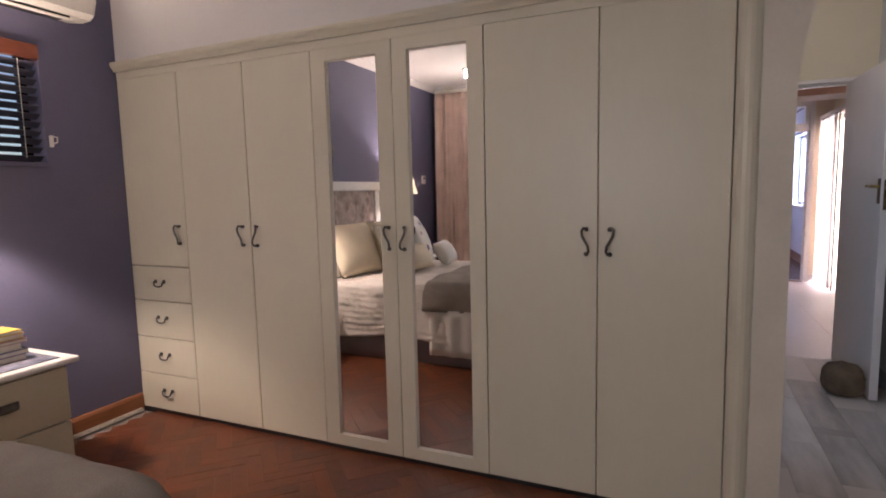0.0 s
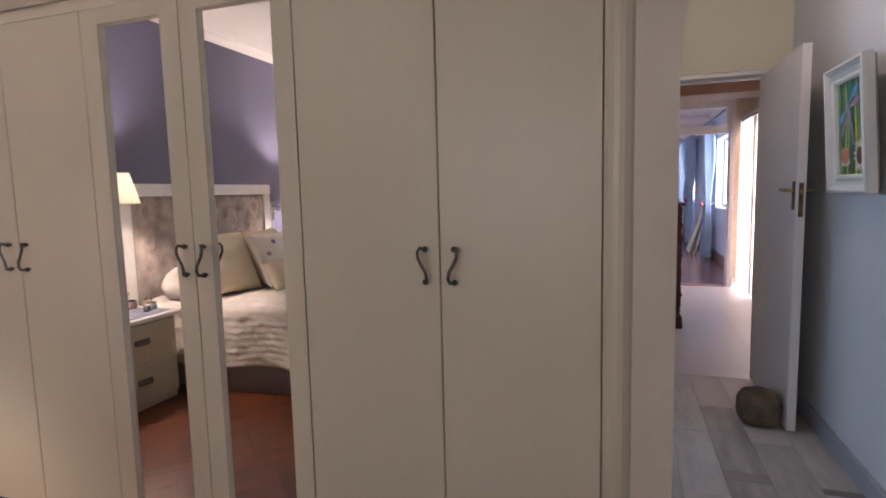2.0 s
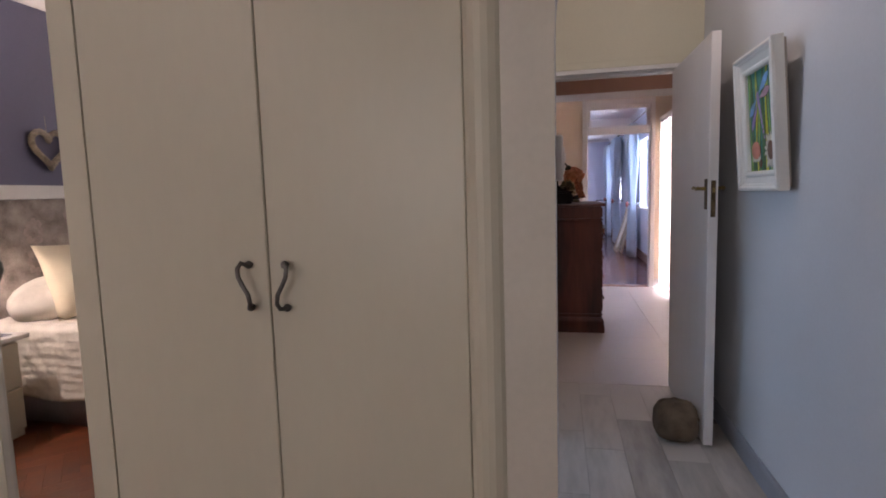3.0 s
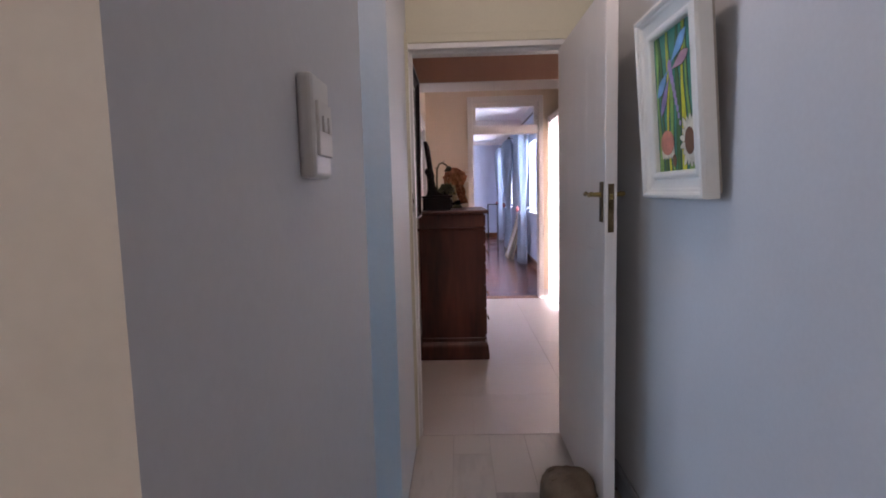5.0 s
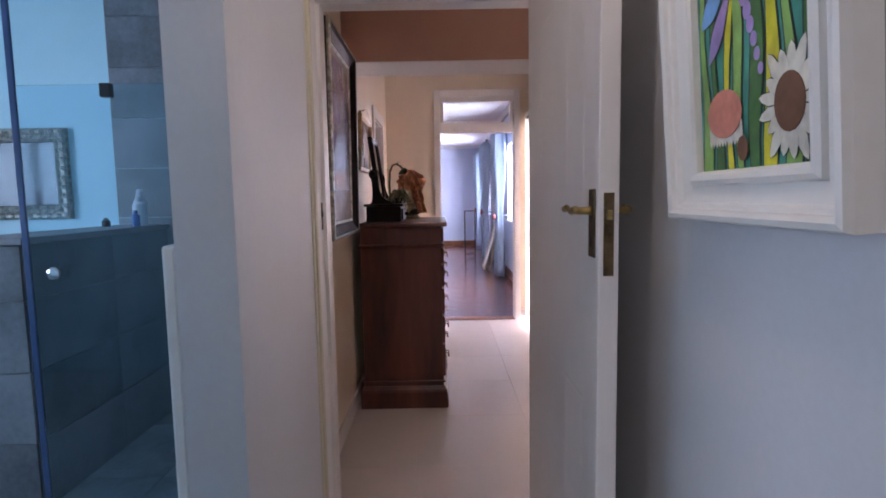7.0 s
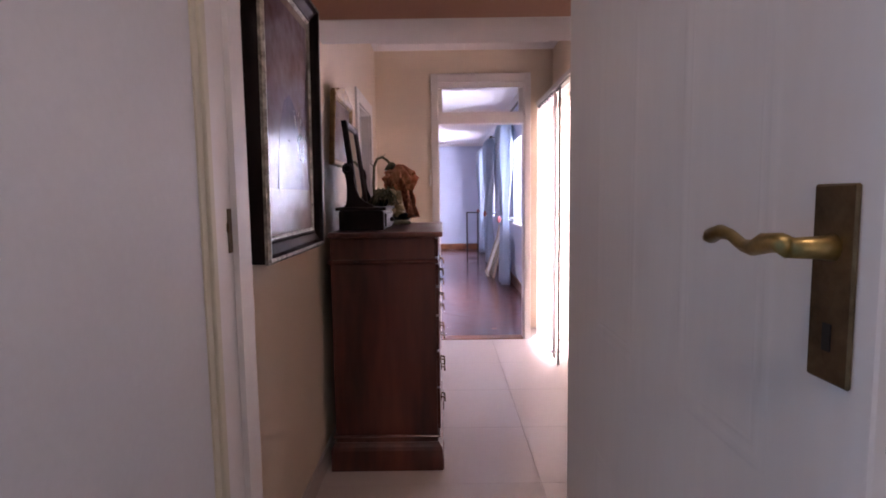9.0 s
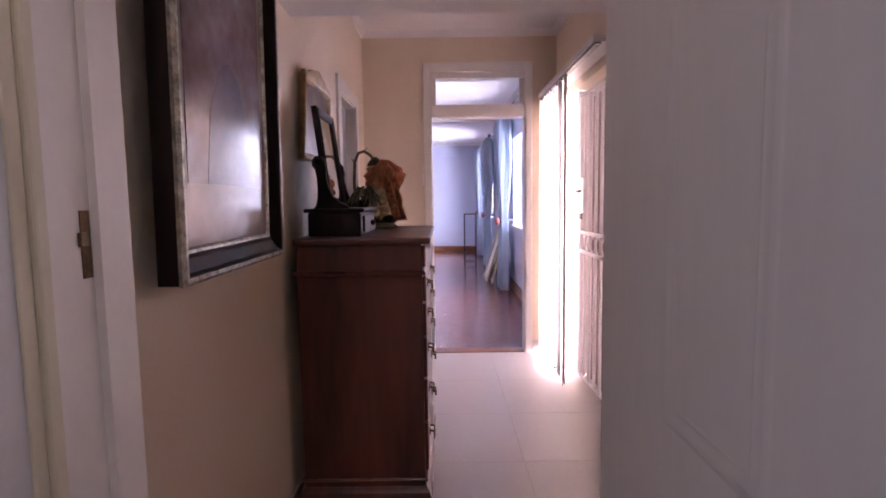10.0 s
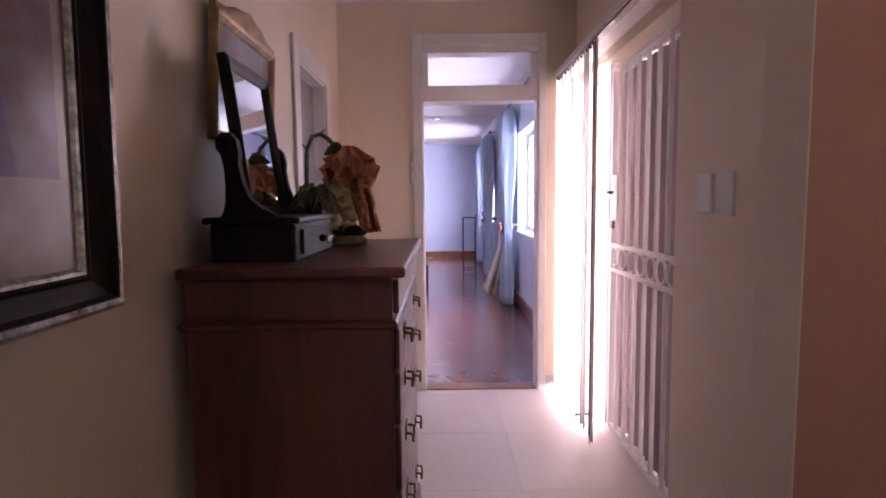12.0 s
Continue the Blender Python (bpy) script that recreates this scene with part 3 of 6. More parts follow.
def venetian_window(name, y0, y1):
    z0, z1, x = 1.48, 2.07, -2.68
    t = thing(name, (x, (y0 + y1) / 2, z0), "small window with a dark wooden venetian blind", "window", "bedroom windows", "structure")
    bm = bmesh.new()
    for a, b, c, d in ((y0, y0 + 0.035, z0, z1), (y1 - 0.035, y1, z0, z1), (y0 + 0.035, y1 - 0.035, z0, z0 + 0.035), (y0 + 0.035, y1 - 0.035, z1 - 0.035, z1), ((y0 + y1) / 2 - 0.012, (y0 + y1) / 2 + 0.012, z0 + 0.035, z1 - 0.035)):
        box(bm, x - 0.15, x - 0.11, a, b, c, d)
    part("window_frame", bm, "ebony", t)
    pane = part("pane", boxed(x - 0.133, x - 0.128, y0 + 0.035, y1 - 0.035, z0 + 0.035, z1 - 0.035), "glass", t)
    pane.visible_shadow = False
    part("window_sill", boxed(x - 0.1, x + 0.012, y0 - 0.01, y1 + 0.01, z0 - 0.022, z0 - 0.001, bevel=0.003), "blue_wall", t)
    part("pelmet", boxed(x - 0.03, x + 0.016, y0 + 0.002, y1 - 0.002, z1 - 0.075, z1 - 0.003, bevel=0.004), "redwood", t, "red-brown wooden blind pelmet")
    n = 12
    slat = None
    for i in range(n):
        z = z0 + 0.02 + i * (z1 - 0.10 - z0 - 0.02) / (n - 1)
        if slat is None:
            bm = bmesh.new()
            m = Matrix.LocRotScale((x - 0.03, (y0 + y1) / 2, z), Euler((0, radians(-34), 0)), (0.045, y1 - y0 - 0.012, 0.003))
            bmesh.ops.create_cube(bm, size=1, matrix=m)
            slat = part("slat", bm, "blind_slat", t)
            first = z
        else:
            c = slat.copy()
            scene.collection.objects.link(c)
            c.location = (0, 0, z - first)
    for y in (y0 + 0.09, y1 - 0.09):
        part("cord", tube(bmesh.new(), [(x - 0.008, y, z0 + 0.02), (x - 0.008, y, z1 - 0.08)], 0.0018, 5), "paper", t)


venetian_window("window_1", 1.88, 2.31)
venetian_window("window_2", -0.875, -0.445)
for _y in (2.335, -0.40):
    t = thing("blind_cord_cleat", (-2.68, _y, 1.56), "small white cord cleat with a looped cord", "cleat", "blind cleats")
    bm = boxed(-2.681, -2.664, _y - 0.008, _y + 0.008, 1.56, 1.62, bevel=0.003)
    tube(bm, [(-2.668, _y, 1.615), (-2.655, _y + 0.02, 1.61), (-2.655, _y + 0.018, 1.585), (-2.668, _y, 1.575)], 0.004, 6)
    part("hook", bm, "plastic", t)


def air_conditioner():
    y0, y1, z0 = 1.70, 2.50, 2.20
    t = thing("air_conditioner", (-2.6, (y0 + y1) / 2, z0), "cream wall-mounted air conditioner above the small window", "air conditioner")
    bm = bmesh.new()
    side = [(-2.68, 0.02), (-2.56, 0.0), (-2.50, 0.005), (-2.475, 0.03), (-2.47, 0.10), (-2.475, 0.22), (-2.50, 0.27), (-2.68, 0.28)]
    prism(bm, side, lambda a, b, d: Vector((a, y0 + d, z0 + b)), y1 - y0)
    bmesh.ops.bevel(bm, geom=[e for e in bm.edges if abs(e.verts[0].co.y - e.verts[1].co.y) < 1e-5], offset=0.018, segments=3, affect="EDGES")
    part("casing", bm, "ac_plastic", t)
    part("louvre", boxed(-2.60, -2.505, y0 + 0.08, y1 - 0.12, z0 - 0.006, z0 + 0.003, bevel=0.002), "black", t, "dark air outlet slot")
    part("flap", boxed(-2.535, -2.50, y0 + 0.08, y1 - 0.12, z0 - 0.012, z0 - 0.007), "ac_plastic", t)


air_conditioner()


def nightstand(y0, y1, label):
    x0, x1, h = -2.66, -2.235, 0.55
    t = thing("nightstand", (-2.45, (y0 + y1) / 2, 0), label, "nightstand", "nightstands")
    part("body", boxed(x0, x1 - 0.018, y0 + 0.01, y1 - 0.01, 0.0, h - 0.001, bevel=0.003, seg=1), "night_cream", t)
    part("top", boxed(x0, x1 + 0.05, y0 - 0.02, y1 + 0.02, h, h + 0.028, bevel=0.008), "white_trim", t, "white painted top")
    for a, b in ((0.045, 0.275), (0.283, 0.53)):
        d = part("drawer", boxed(x1 - 0.017, x1, y0 + 0.012, y1 - 0.012, a, b, bevel=0.004), "night_cream", t)
        c, z = (y0 + y1) / 2, (a + b) / 2 + 0.02
        bm = bmesh.new()
        sheet(bm, 12, 6, lambda p, q: Vector((x1 + 0.028 * math.sin(q * math.pi / 2 + 0.02) * math.sin(max(0.02, p) * math.pi) ** 0.5 if 0 < p < 1 else x1, c + (p - 0.5) * 0.11, z + 0.014 - 0.03 * (1 - math.cos(q * math.pi / 2)))))
        part("handle", thicken(bm, 0.002), "iron", d, "pewter cup pull", True)


nightstand(1.51, 2.055, "cream two-drawer nightstand with pewter cup pulls")
nightstand(-0.66, -0.10, "cream two-drawer nightstand beyond the bed")


def cushion(t_name, centre, w, h, d, tilt, turn, mat, label, print_flowers=False):
    """A stuffed square cushion leaning back by tilt degrees."""
    t = thing(t_name, centre, label, "cushion", "cushions on the bed")
    bm = bmesh.new()

    def f(side):
        def g(p, q):
            a, b = 2 * p - 1, 2 * q - 1
            swell = (max(0, 1 - a * a) * max(0, 1 - b * b)) ** 0.42
            pinch = 1 - 0.07 * (1 - abs(a) ** 2) * abs(b) ** 4 - 0.0
            pinch2 = 1 - 0.07 * (1 - abs(b) ** 2) * abs(a) ** 4
            crease = 1 + 0.10 * noise.noise((a * 2.1 + centre[0] * 9, b * 2.1 + centre[1] * 7, side))
            return Vector((side * d / 2 * swell * crease, a * w / 2 * pinch2, b * h / 2 * pinch))
        return g
    sheet(bm, 16, 16, f(1)), sheet(bm, 16, 16, f(-1))
    bmesh.ops.remove_doubles(bm, verts=bm.verts, dist=0.0005)
    turned = Matrix.Rotation(radians(turn), 4, "Z") @ Matrix.Rotation(radians(-tilt), 4, "Y")
    bmesh.ops.transform(bm, matrix=Matrix.Translation(centre) @ turned, verts=bm.verts)
    body = part("cover", bm, mat, t, "", True)
    if print_flowers:
        for i, (a, b, r) in enumerate(((0.12, -0.12, 0.030), (-0.05, 0.05, 0.022), (0.06, 0.12, 0.020), (-0.14, -0.10, 0.024), (-0.02, -0.16, 0.016), (0.15, 0.03, 0.018))):
            bm = bmesh.new()
            for k in range(5):
                ang = k * math.tau / 5
                ca, cb = a + math.cos(ang) * r * 0.6, b + math.sin(ang) * r * 0.6
                v = []
                for j in range(7):
                    aa, bb = (ca + math.cos(j * math.tau / 7) * r * 0.5), (cb + math.sin(j * math.tau / 7) * r * 0.5)
                    A, B = 2 * aa / w, 2 * bb / h
                    v.append(bm.verts.new(Vector((d / 2 * (max(0, 1 - A * A) * max(0, 1 - B * B)) ** 0.42 * 1.0 + 0.007, aa, bb))))
                bm.faces.new(v)
            bmesh.ops.transform(bm, matrix=Matrix.Translation(centre) @ turned, verts=bm.verts)
            part("printed_flower", bm, "petal_blue" if i % 2 == 0 else "petal_mauve", t)
    return t


def bed():
    y0, y1, x0, x1 = 0.0, 1.39, -2.60, -0.78
    t = thing("bed", (-1.6, 0.72, 0), "made double bed with a quilted cream spread and grey valance", "bed")
    part("mattress", boxed(x0, x1, y0 + 0.03, y1 - 0.03, 0.30, 0.545, bevel=0.04, seg=3), "pillow_white", t)
    part("bed_base", boxed(x0, x1, y0 + 0.04, y1 - 0.04, 0.03, 0.295), "valance", t, "grey upholstered base")
    bm = bmesh.new()
    loop = [(x0, y0 + 0.02), (x1 + 0.01, y0 + 0.02), (x1 + 0.01, y1 - 0.01), (x0, y1 - 0.01)]
    length, pts = 0, []
    for (ax, ay), (bx, by) in zip(loop, loop[1:]):
        seg = math.dist((ax, ay), (bx, by))
        n = int(seg / 0.02)
        nx, ny = (by - ay) / seg, -(bx - ax) / seg
        for i in range(n):
            s = length + i * 0.02
            w = 0.010 * math.sin(s * 9) + 0.012 * max(0, math.sin(s * 4.1)) ** 8
            pts.append((ax + (bx - ax) * i / n + nx * w, ay + (by - ay) * i / n + ny * w))
        length += seg
    rows = [[bm.verts.new((x, y, z)) for x, y in pts] for z in (0.006, 0.16, 0.34)]
    for A, B in zip(rows, rows[1:]):
        for i in range(len(pts) - 1):
            bm.faces.new((A[i], A[i + 1], B[i + 1], B[i]))
    part("valance", thicken(bm, 0.004), "valance", t, "grey-mauve pleated valance", True)

    # spread: a cloth over top and both sides, rippled in rows of quilting
    def f(p, q):
        x = x0 + 0.02 + p * (x1 - x0)
        s = (q - 0.5) * 2.22
        half, drop = (y1 - y0) / 2 + 0.02, 0.06
        a = abs(s)
        flat = half - drop
        wave = 0.0028 * math.sin(s * 140 + 1.2 * math.sin(x * 11)) + 0.008 * noise.noise((x * 14, s * 14, 2)) + 0.006 * noise.noise((x * 40, s * 40, 5))
        if a < flat:
            y, z = a, 0.600 + wave * 0.7 + 0.012 * noise.noise((x * 3, s * 3, 1))
        elif a < flat + drop * math.pi / 2:
            ang = (a - flat) / drop
            y, z = flat + drop * math.sin(ang), 0.600 - drop * (1 - math.cos(ang)) + wave * 0.5
        else:
            fall = a - flat - drop * math.pi / 2
            y, z = half + 0.02 * fall + wave + 0.018 * math.sin(x * 8.5) * fall / 0.3, 0.540 - fall * (1.0 + 0.05 * math.sin(x * 5))
        z -= 0.13 * min(1.0, max(0.0, (x - x1 + 0.10) / 0.13)) ** 2
        return Vector((x, (y0 + y1) / 2 + math.copysign(y, s), z))
    bm = sheet(bmesh.new(), 130, 150, f)
    part("bedspread", thicken(bm, 0.008), "spread", t, "cream quilted bedspread with rippled stitching", True)
    # pillow roll under the spread
    bm = bmesh.new()
    for c in (1.07, 0.37):
        ball(bm, (-2.38, c, 0.68), 0.22, 0.34, 0.165, 3)
    for v in bm.verts:
        v.co += v.normal * 0.012 * noise.noise(v.co * 9)
    part("sleeping_pillow", bm, "spread", t, "pillows under the folded spread", True)
    return t


bed()
cushion("cushion", (-2.20, 1.07, 0.82), 0.50, 0.48, 0.18, 24, 12, "pillow", "plump cream square cushion leaning on the headboard")
cushion("cushion", (-2.14, 0.62, 0.825), 0.46, 0.46, 0.17, 22, -4, "pillow", "cream square cushion beside the floral ones")
cushion("cushion", (-2.00, 0.70, 0.81), 0.44, 0.44, 0.16, 26, 6, "pillow_white", "white floral-printed cushion on the bed", True)
cushion("cushion", (-2.02, 0.22, 0.84), 0.48, 0.48, 0.17, 24, -16, "pillow_white", "white floral-printed cushion beside the others", True)
cushion("cushion", (-1.80, 0.80, 0.725), 0.52, 0.25, 0.16, 34, 8, "pillow", "oblong cream cushion in front")
cushion("cushion", (-1.72, 0.26, 0.715), 0.40, 0.24, 0.15, 34, -10, "pillow_white", "small white oblong cushion in front")


def bed_throw():
    x0, x1, yc, half = -1.40, -0.735, 0.70, 0.715
    t = thing("bed_throw", (-1.1, yc, 0.58), "grey-brown woollen throw across the foot of the bed", "blanket")

    def f(p, q):
        x = x0 + p * (x1 - x0) + 0.03 * noise.noise((q * 4, p * 2, 3))
        s = (q - 0.5) * 1.80
        a, flat, drop = abs(s), half - 0.07, 0.07
        w = 0.006 * noise.noise((x * 9, s * 9, 8)) + 0.006 * math.sin(s * 14 + x * 3)
        if a < flat:
            y, z = a, 0.632 + w
        elif a < flat + drop * math.pi / 2:
            ang = (a - flat) / drop
            y, z = flat + drop * math.sin(ang), 0.632 - drop * (1 - math.cos(ang)) + w
        else:
            fall = a - flat - drop * math.pi / 2
            y, z = half + 0.018 + w * 2 + 0.012 * math.sin(x * 18), 0.562 - fall
        z -= 0.16 * min(1.0, max(0.0, (x - x1 + 0.15) / 0.15)) ** 2
        return Vector((x, yc + math.copysign(y, s), z))
    part("cloth", thicken(sheet(bmesh.new(), 50, 90, f), 0.012), "throw", t, "", True)
    bm = bmesh.new()
    part("sheet_edge", thicken(sheet(bm, 30, 6, lambda p, q: Vector((-1.35 + p * 0.60, 1.432 + 0.008 * math.sin(p * 26), 0.43 - q * 0.34))), 0.004), "pillow_white", t, "white sheet hanging below the throw", True)


bed_throw()


def headboard():
    y0, y1, x = -0.10, 1.52, -2.678
    t = thing("headboard", (x + 0.03, (y0 + y1) / 2, 0), "white-framed headboard with a grey damask panel", "headboard")
    bm = bmesh.new()
    box(bm, x, x + 0.05, y0, y0 + 0.09, 0, 1.31, bevel=0.004, seg=1)
    box(bm, x, x + 0.05, y1 - 0.09, y1, 0, 1.31, bevel=0.004, seg=1)
    box(bm, x, x + 0.056, y0 - 0.004, y1 + 0.004, 1.311, 1.40, bevel=0.004, seg=1)
    part("frame", bm, "white_trim", t, "white painted frame")
    part("panel", boxed(x, x + 0.03, y0 + 0.091, y1 - 0.091, 0.3, 1.309), "damask", t, "grey-pink damask upholstery")
    # woven medallions
    for i in range(5):
        for j in range(3):
            cy, cz = y0 + 0.22 + i * 0.295, 0.82 + j * 0.19 + (0.09 if i % 2 else 0)
            if cz > 1.24:
                continue
            bm = bmesh.new()
            for k in range(8):
                a = k * math.tau / 8
                v = [bm.verts.new((x + 0.032, cy + math.cos(a) * 0.05 + math.cos(j2 * math.tau / 6) * 0.022, cz + math.sin(a) * 0.065 + math.sin(j2 * math.tau / 6) * 0.03)) for j2 in range(6)]
                bm.faces.new(v)
            part("medallion", bm, "medallion", t)


headboard()


def heart():
    t = thing("wicker_heart", (-2.67, 0.825, 1.48), "bleached wicker heart wreath hanging on the blue wall", "wreath")
    pts = []
    for k in range(36):
        a = k * math.tau / 36
        pts.append((-2.655, 0.825 + 0.0078 * 16 * math.sin(a) ** 3, 1.655 + 0.0082 * (13 * math.cos(a) - 5 * math.cos(2 * a) - 2 * math.cos(3 * a) - math.cos(4 * a))))
    bm = tube(bmesh.new(), pts, 0.020, 8, True)
    for v in bm.verts:
        v.co += Vector((0.4, 1, 1)) * 0.006 * noise.noise(v.co * 60)
    part("wreath", bm, "wicker", t, "", True)
    part("twig", tube(bmesh.new(), [(p[0] + 0.016, p[1] + 0.006 * math.sin(i * 2.2), p[2] + 0.006 * math.cos(i * 2.9)) for i, p in enumerate(pts)], 0.006, 6, True), "wicker", t, "", True)
    part("string", tube(bmesh.new(), [(-2.665, 0.825, 1.72), (-2.672, 0.825, 1.86)], 0.0015, 5), "wicker", t)


heart()


def wall_lamp(y, reach, label):
    """Swing-arm lamp; reach is the y offset of the wall plate from the shade."""
    t = thing("wall_lamp", (-2.67, y + reach, 1.10), label, "lamp", "bedside wall lamps")
    part("wall_plate", boxed(-2.679, -2.66, y + reach - 0.025, y + reach + 0.025, 1.06, 1.24, bevel=0.005), "chrome", t)
    part("arm", tube(bmesh.new(), [(-2.66, y + reach, 1.20), (-2.60, y + reach * 0.9, 1.205), (-2.50, y + reach * 0.4, 1.205), (-2.43, y, 1.21), (-2.42, y, 1.25), (-2.42, y, 1.30)], 0.008, 8), "chrome", t, "", True)
    part("reading_arm", tube(bmesh.new(), [(-2.66, y + reach, 1.13), (-2.58, y + reach * 0.8, 1.15), (-2.54, y + reach * 0.7, 1.13), (-2.53, y + reach * 0.65, 1.09)], 0.006, 8), "chrome", t, "", True)
    part("socket", lathe(bmesh.new(), [(0.016, 1.25), (0.018, 1.30), (0.012, 1.325)], (-2.42, y, 0)), "chrome", t)
    bm = lathe(bmesh.new(), [(0.135, 1.265), (0.132, 1.275), (0.085, 1.445), (0.083, 1.455)], (-2.42, y, 0), 28, cap=False)
    part("shade", thicken(bm, 0.002), "shade", t, "cream tapered fabric shade", True)
    part("bulb", ball(bmesh.new(), (-2.42, y, 1.345), 0.018, 0.018, 0.024), "bulb_glow", t, "lit bulb", True)


wall_lamp(1.72, -0.10, "lit chrome swing-arm wall lamp with cream shade")
wall_lamp(-0.30, 0.12, "lit chrome wall lamp beyond the bed")


def drape(t, name, x0, x1, y, z0, z1, mat, folds, depth=0.05, axis="x", tie=None):
    """Folded hanging cloth along x or y; tie = (height, share) pinches it."""
    def f(p, q):
        w = p
        if tie:
            k = math.exp(-((q - tie[0]) / 0.22) ** 2)
            w = tie[2] + (p - tie[2]) * (1 - (1 - tie[1]) * k)
        s = x0 + (x1 - x0) * w
        o = depth * (math.sin(p * folds * math.tau + 0.8 * math.sin(q * 3 + p * 9)) * (0.6 + 0.4 * q) + 0.3 * math.sin(p * folds * 2.3 * math.tau + 1))
        if tie:
            o *= 1 - 0.45 * k
        if q > 0.95:
            o *= 1 - (q - 0.95) * 8
        return Vector((s, y + o, z0 + (z1 - z0) * q)) if axis == "x" else Vector((y + o, s, z0 + (z1 - z0) * q))
    return part(name, thicken(sheet(bmesh.new(), folds * 9, 22, f), 0.003), mat, t, "", True)


t = thing("curtain", (-2.0, -1.56, 0), "mauve-brown pleated full-length curtain", "curtain", "bedroom curtains")
drape(t, "cloth", -2.60, -1.30, -1.54, 0.02, 2.52, "mauve_curtain", 11)
t = thing("curtain", (1.0, -1.56, 0), "mauve-brown pleated full-length curtain", "curtain", "bedroom curtains")
drape(t, "cloth", 0.60, 1.45, -1.54, 0.02, 2.52, "mauve_curtain", 8)
t = thing("curtain_rail", (-0.5, -1.58, 2.5), "cream wooden curtain pelmet rail with end bracket", "curtain rail")
part("rail", boxed(-2.62, 1.5, -1.60, -1.555, 2.525, 2.565, bevel=0.006), "trim", t)
part("bracket", boxed(-2.45, -2.38, -1.64, -1.50, 2.5655, 2.60, bevel=0.004), "trim", t)
# out-of-view window added between the curtains to house the fill lamp
t = thing("window_4", (-0.35, -1.75, 0.7), "wide white unseen bedroom window, added for fill light", "window", kind="structure")
bm = bmesh.new()
for _a, _b, _c, _d in ((-1.35, -1.29, 0.7, 2.2), (0.59, 0.65, 0.7, 2.2), (-0.38, -0.32, 0.76, 2.14), (-1.29, 0.59, 0.7, 0.76), (-1.29, 0.59, 2.14, 2.2)):
    box(bm, _a, _b, -1.76, -1.71, _c, _d)
part("window_frame", bm, "white_trim", t)
_p = part("pane", boxed(-1.29, 0.59, -1.738, -1.733, 0.76, 2.14), "glass", t)
_p.visible_shadow = False
t = thing("thermostat", (-2.68, -1.28, 1.39), "small white wall thermostat", "thermostat")
part("case", boxed(-2.681, -2.66, -1.325, -1.235, 1.385, 1.49, bevel=0.005), "plastic", t)
part("display", boxed(-2.661, -2.658, -1.305, -1.255, 1.44, 1.475), "slate_blue", t)


def downlight(x, y, label):
    t = thing("downlight", (x, y, 2.6), label, "ceiling light", "recessed downlights")
    bm = lathe(bmesh.new(), [(0.052, 2.6195), (0.05, 2.610), (0.038, 2.608), (0.036, 2.6195)], (x, y, 0), 24, cap=False)
    part("bezel", bm, "chrome", t, "", True)
    part("lamp", lathe(bmesh.new(), [(0.035, 2.612), (0.03, 2.6195)], (x, y, 0), 20), "bulb_glow", t, "lit lamp")


downlight(-1.86, -0.77, "lit round recessed downlight in the bedroom ceiling")
downlight(0.98, 3.9, "lit round recessed downlight in the hall ceiling")


def book(t, x0, x1, y0, y1, z, h, cover):
    b = part("cover", box(box(boxed(x0, x1, y0, y1, z, z + 0.003), x0, x1, y0, y1, z + h - 0.003, z + h), x0, x0 + 0.003, y0, y1, z + 0.003, z + h - 0.003), cover, t)
    part("pages", boxed(x0 + 0.004, x1 - 0.003, y0 + 0.003, y1 - 0.003, z + 0.0035, z + h - 0.0035), "paper", t)


# on the nearer nightstand
t = thing("table_runner", (-2.4, 1.75, 0.58), "blue-grey patterned cloth on the nightstand", "cloth")
part("cloth", boxed(-2.60, -2.23, 1.55, 2.015, 0.579, 0.582), "slate_blue", t)
_z = 0.5825
for _h, _c, _l, _a, _b in ((0.026, "paper_pink", "pink paperback book lying on the nightstand", 0.0, 0.0), (0.022, "slate_blue", "grey-blue paperback book in a stack", 0.006, 0.01), (0.028, "paper", "cream paperback book in a stack", -0.004, -0.012), (0.016, "paper_pink", "thin pink book in a stack", 0.004, 0.006), (0.024, "paper_yellow", "yellow paperback book on the stack", -0.01, 0.004), (0.018, "paper_yellow", "thin yellow book on top of the stack", 0.004, -0.012)):
    t = thing("book", (-2.42, 1.78, _z), _l, "book", "books on the nightstand")
    book(t, -2.49 + _a, -2.345 + _a, 1.755 + _b, 1.945 + _b, _z, _h, _c)
    _z += _h + 0.001
for _x, _y, _r, _h, _m, _l in ((-2.36, 1.58, 0.034, 0.05, "bottle", "small pale jar on the nightstand"), (-2.42, 1.55, 0.028, 0.07, "gold_cloth", "small amber trinket jar"), (-2.33, 1.64, 0.022, 0.035, "slate_blue", "small dark trinket pot"), (-2.50, 1.60, 0.03, 0.06, "paper_pink", "small pink ceramic pot")):
    t = thing("trinket_jar", (_x, _y, 0.583), _l, "jar", "nightstand trinkets")
    part("jar", lathe(bmesh.new(), [(_r * 0.8, 0.583), (_r, 0.59), (_r, 0.583 + _h * 0.7), (_r * 0.8, 0.583 + _h * 0.8)], (_x, _y, 0)), _m, t, "", True)
    part("lid", lathe(bmesh.new(), [(_r * 0.85, 0.584 + _h * 0.8), (_r * 0.9, 0.583 + _h * 0.9), (_r * 0.3, 0.583 + _h)], (_x, _y, 0)), "iron", t, "", True)
t = thing("candle", (-2.38, -0.42, 0.58), "tall pale yellow pillar candle on the nightstand", "candle")
part("wax", lathe(bmesh.new(), [(0.038, 0.579), (0.038, 0.98), (0.034, 0.99), (0.01, 0.982)], (-2.38, -0.42, 0)), "candle", t, "", True)
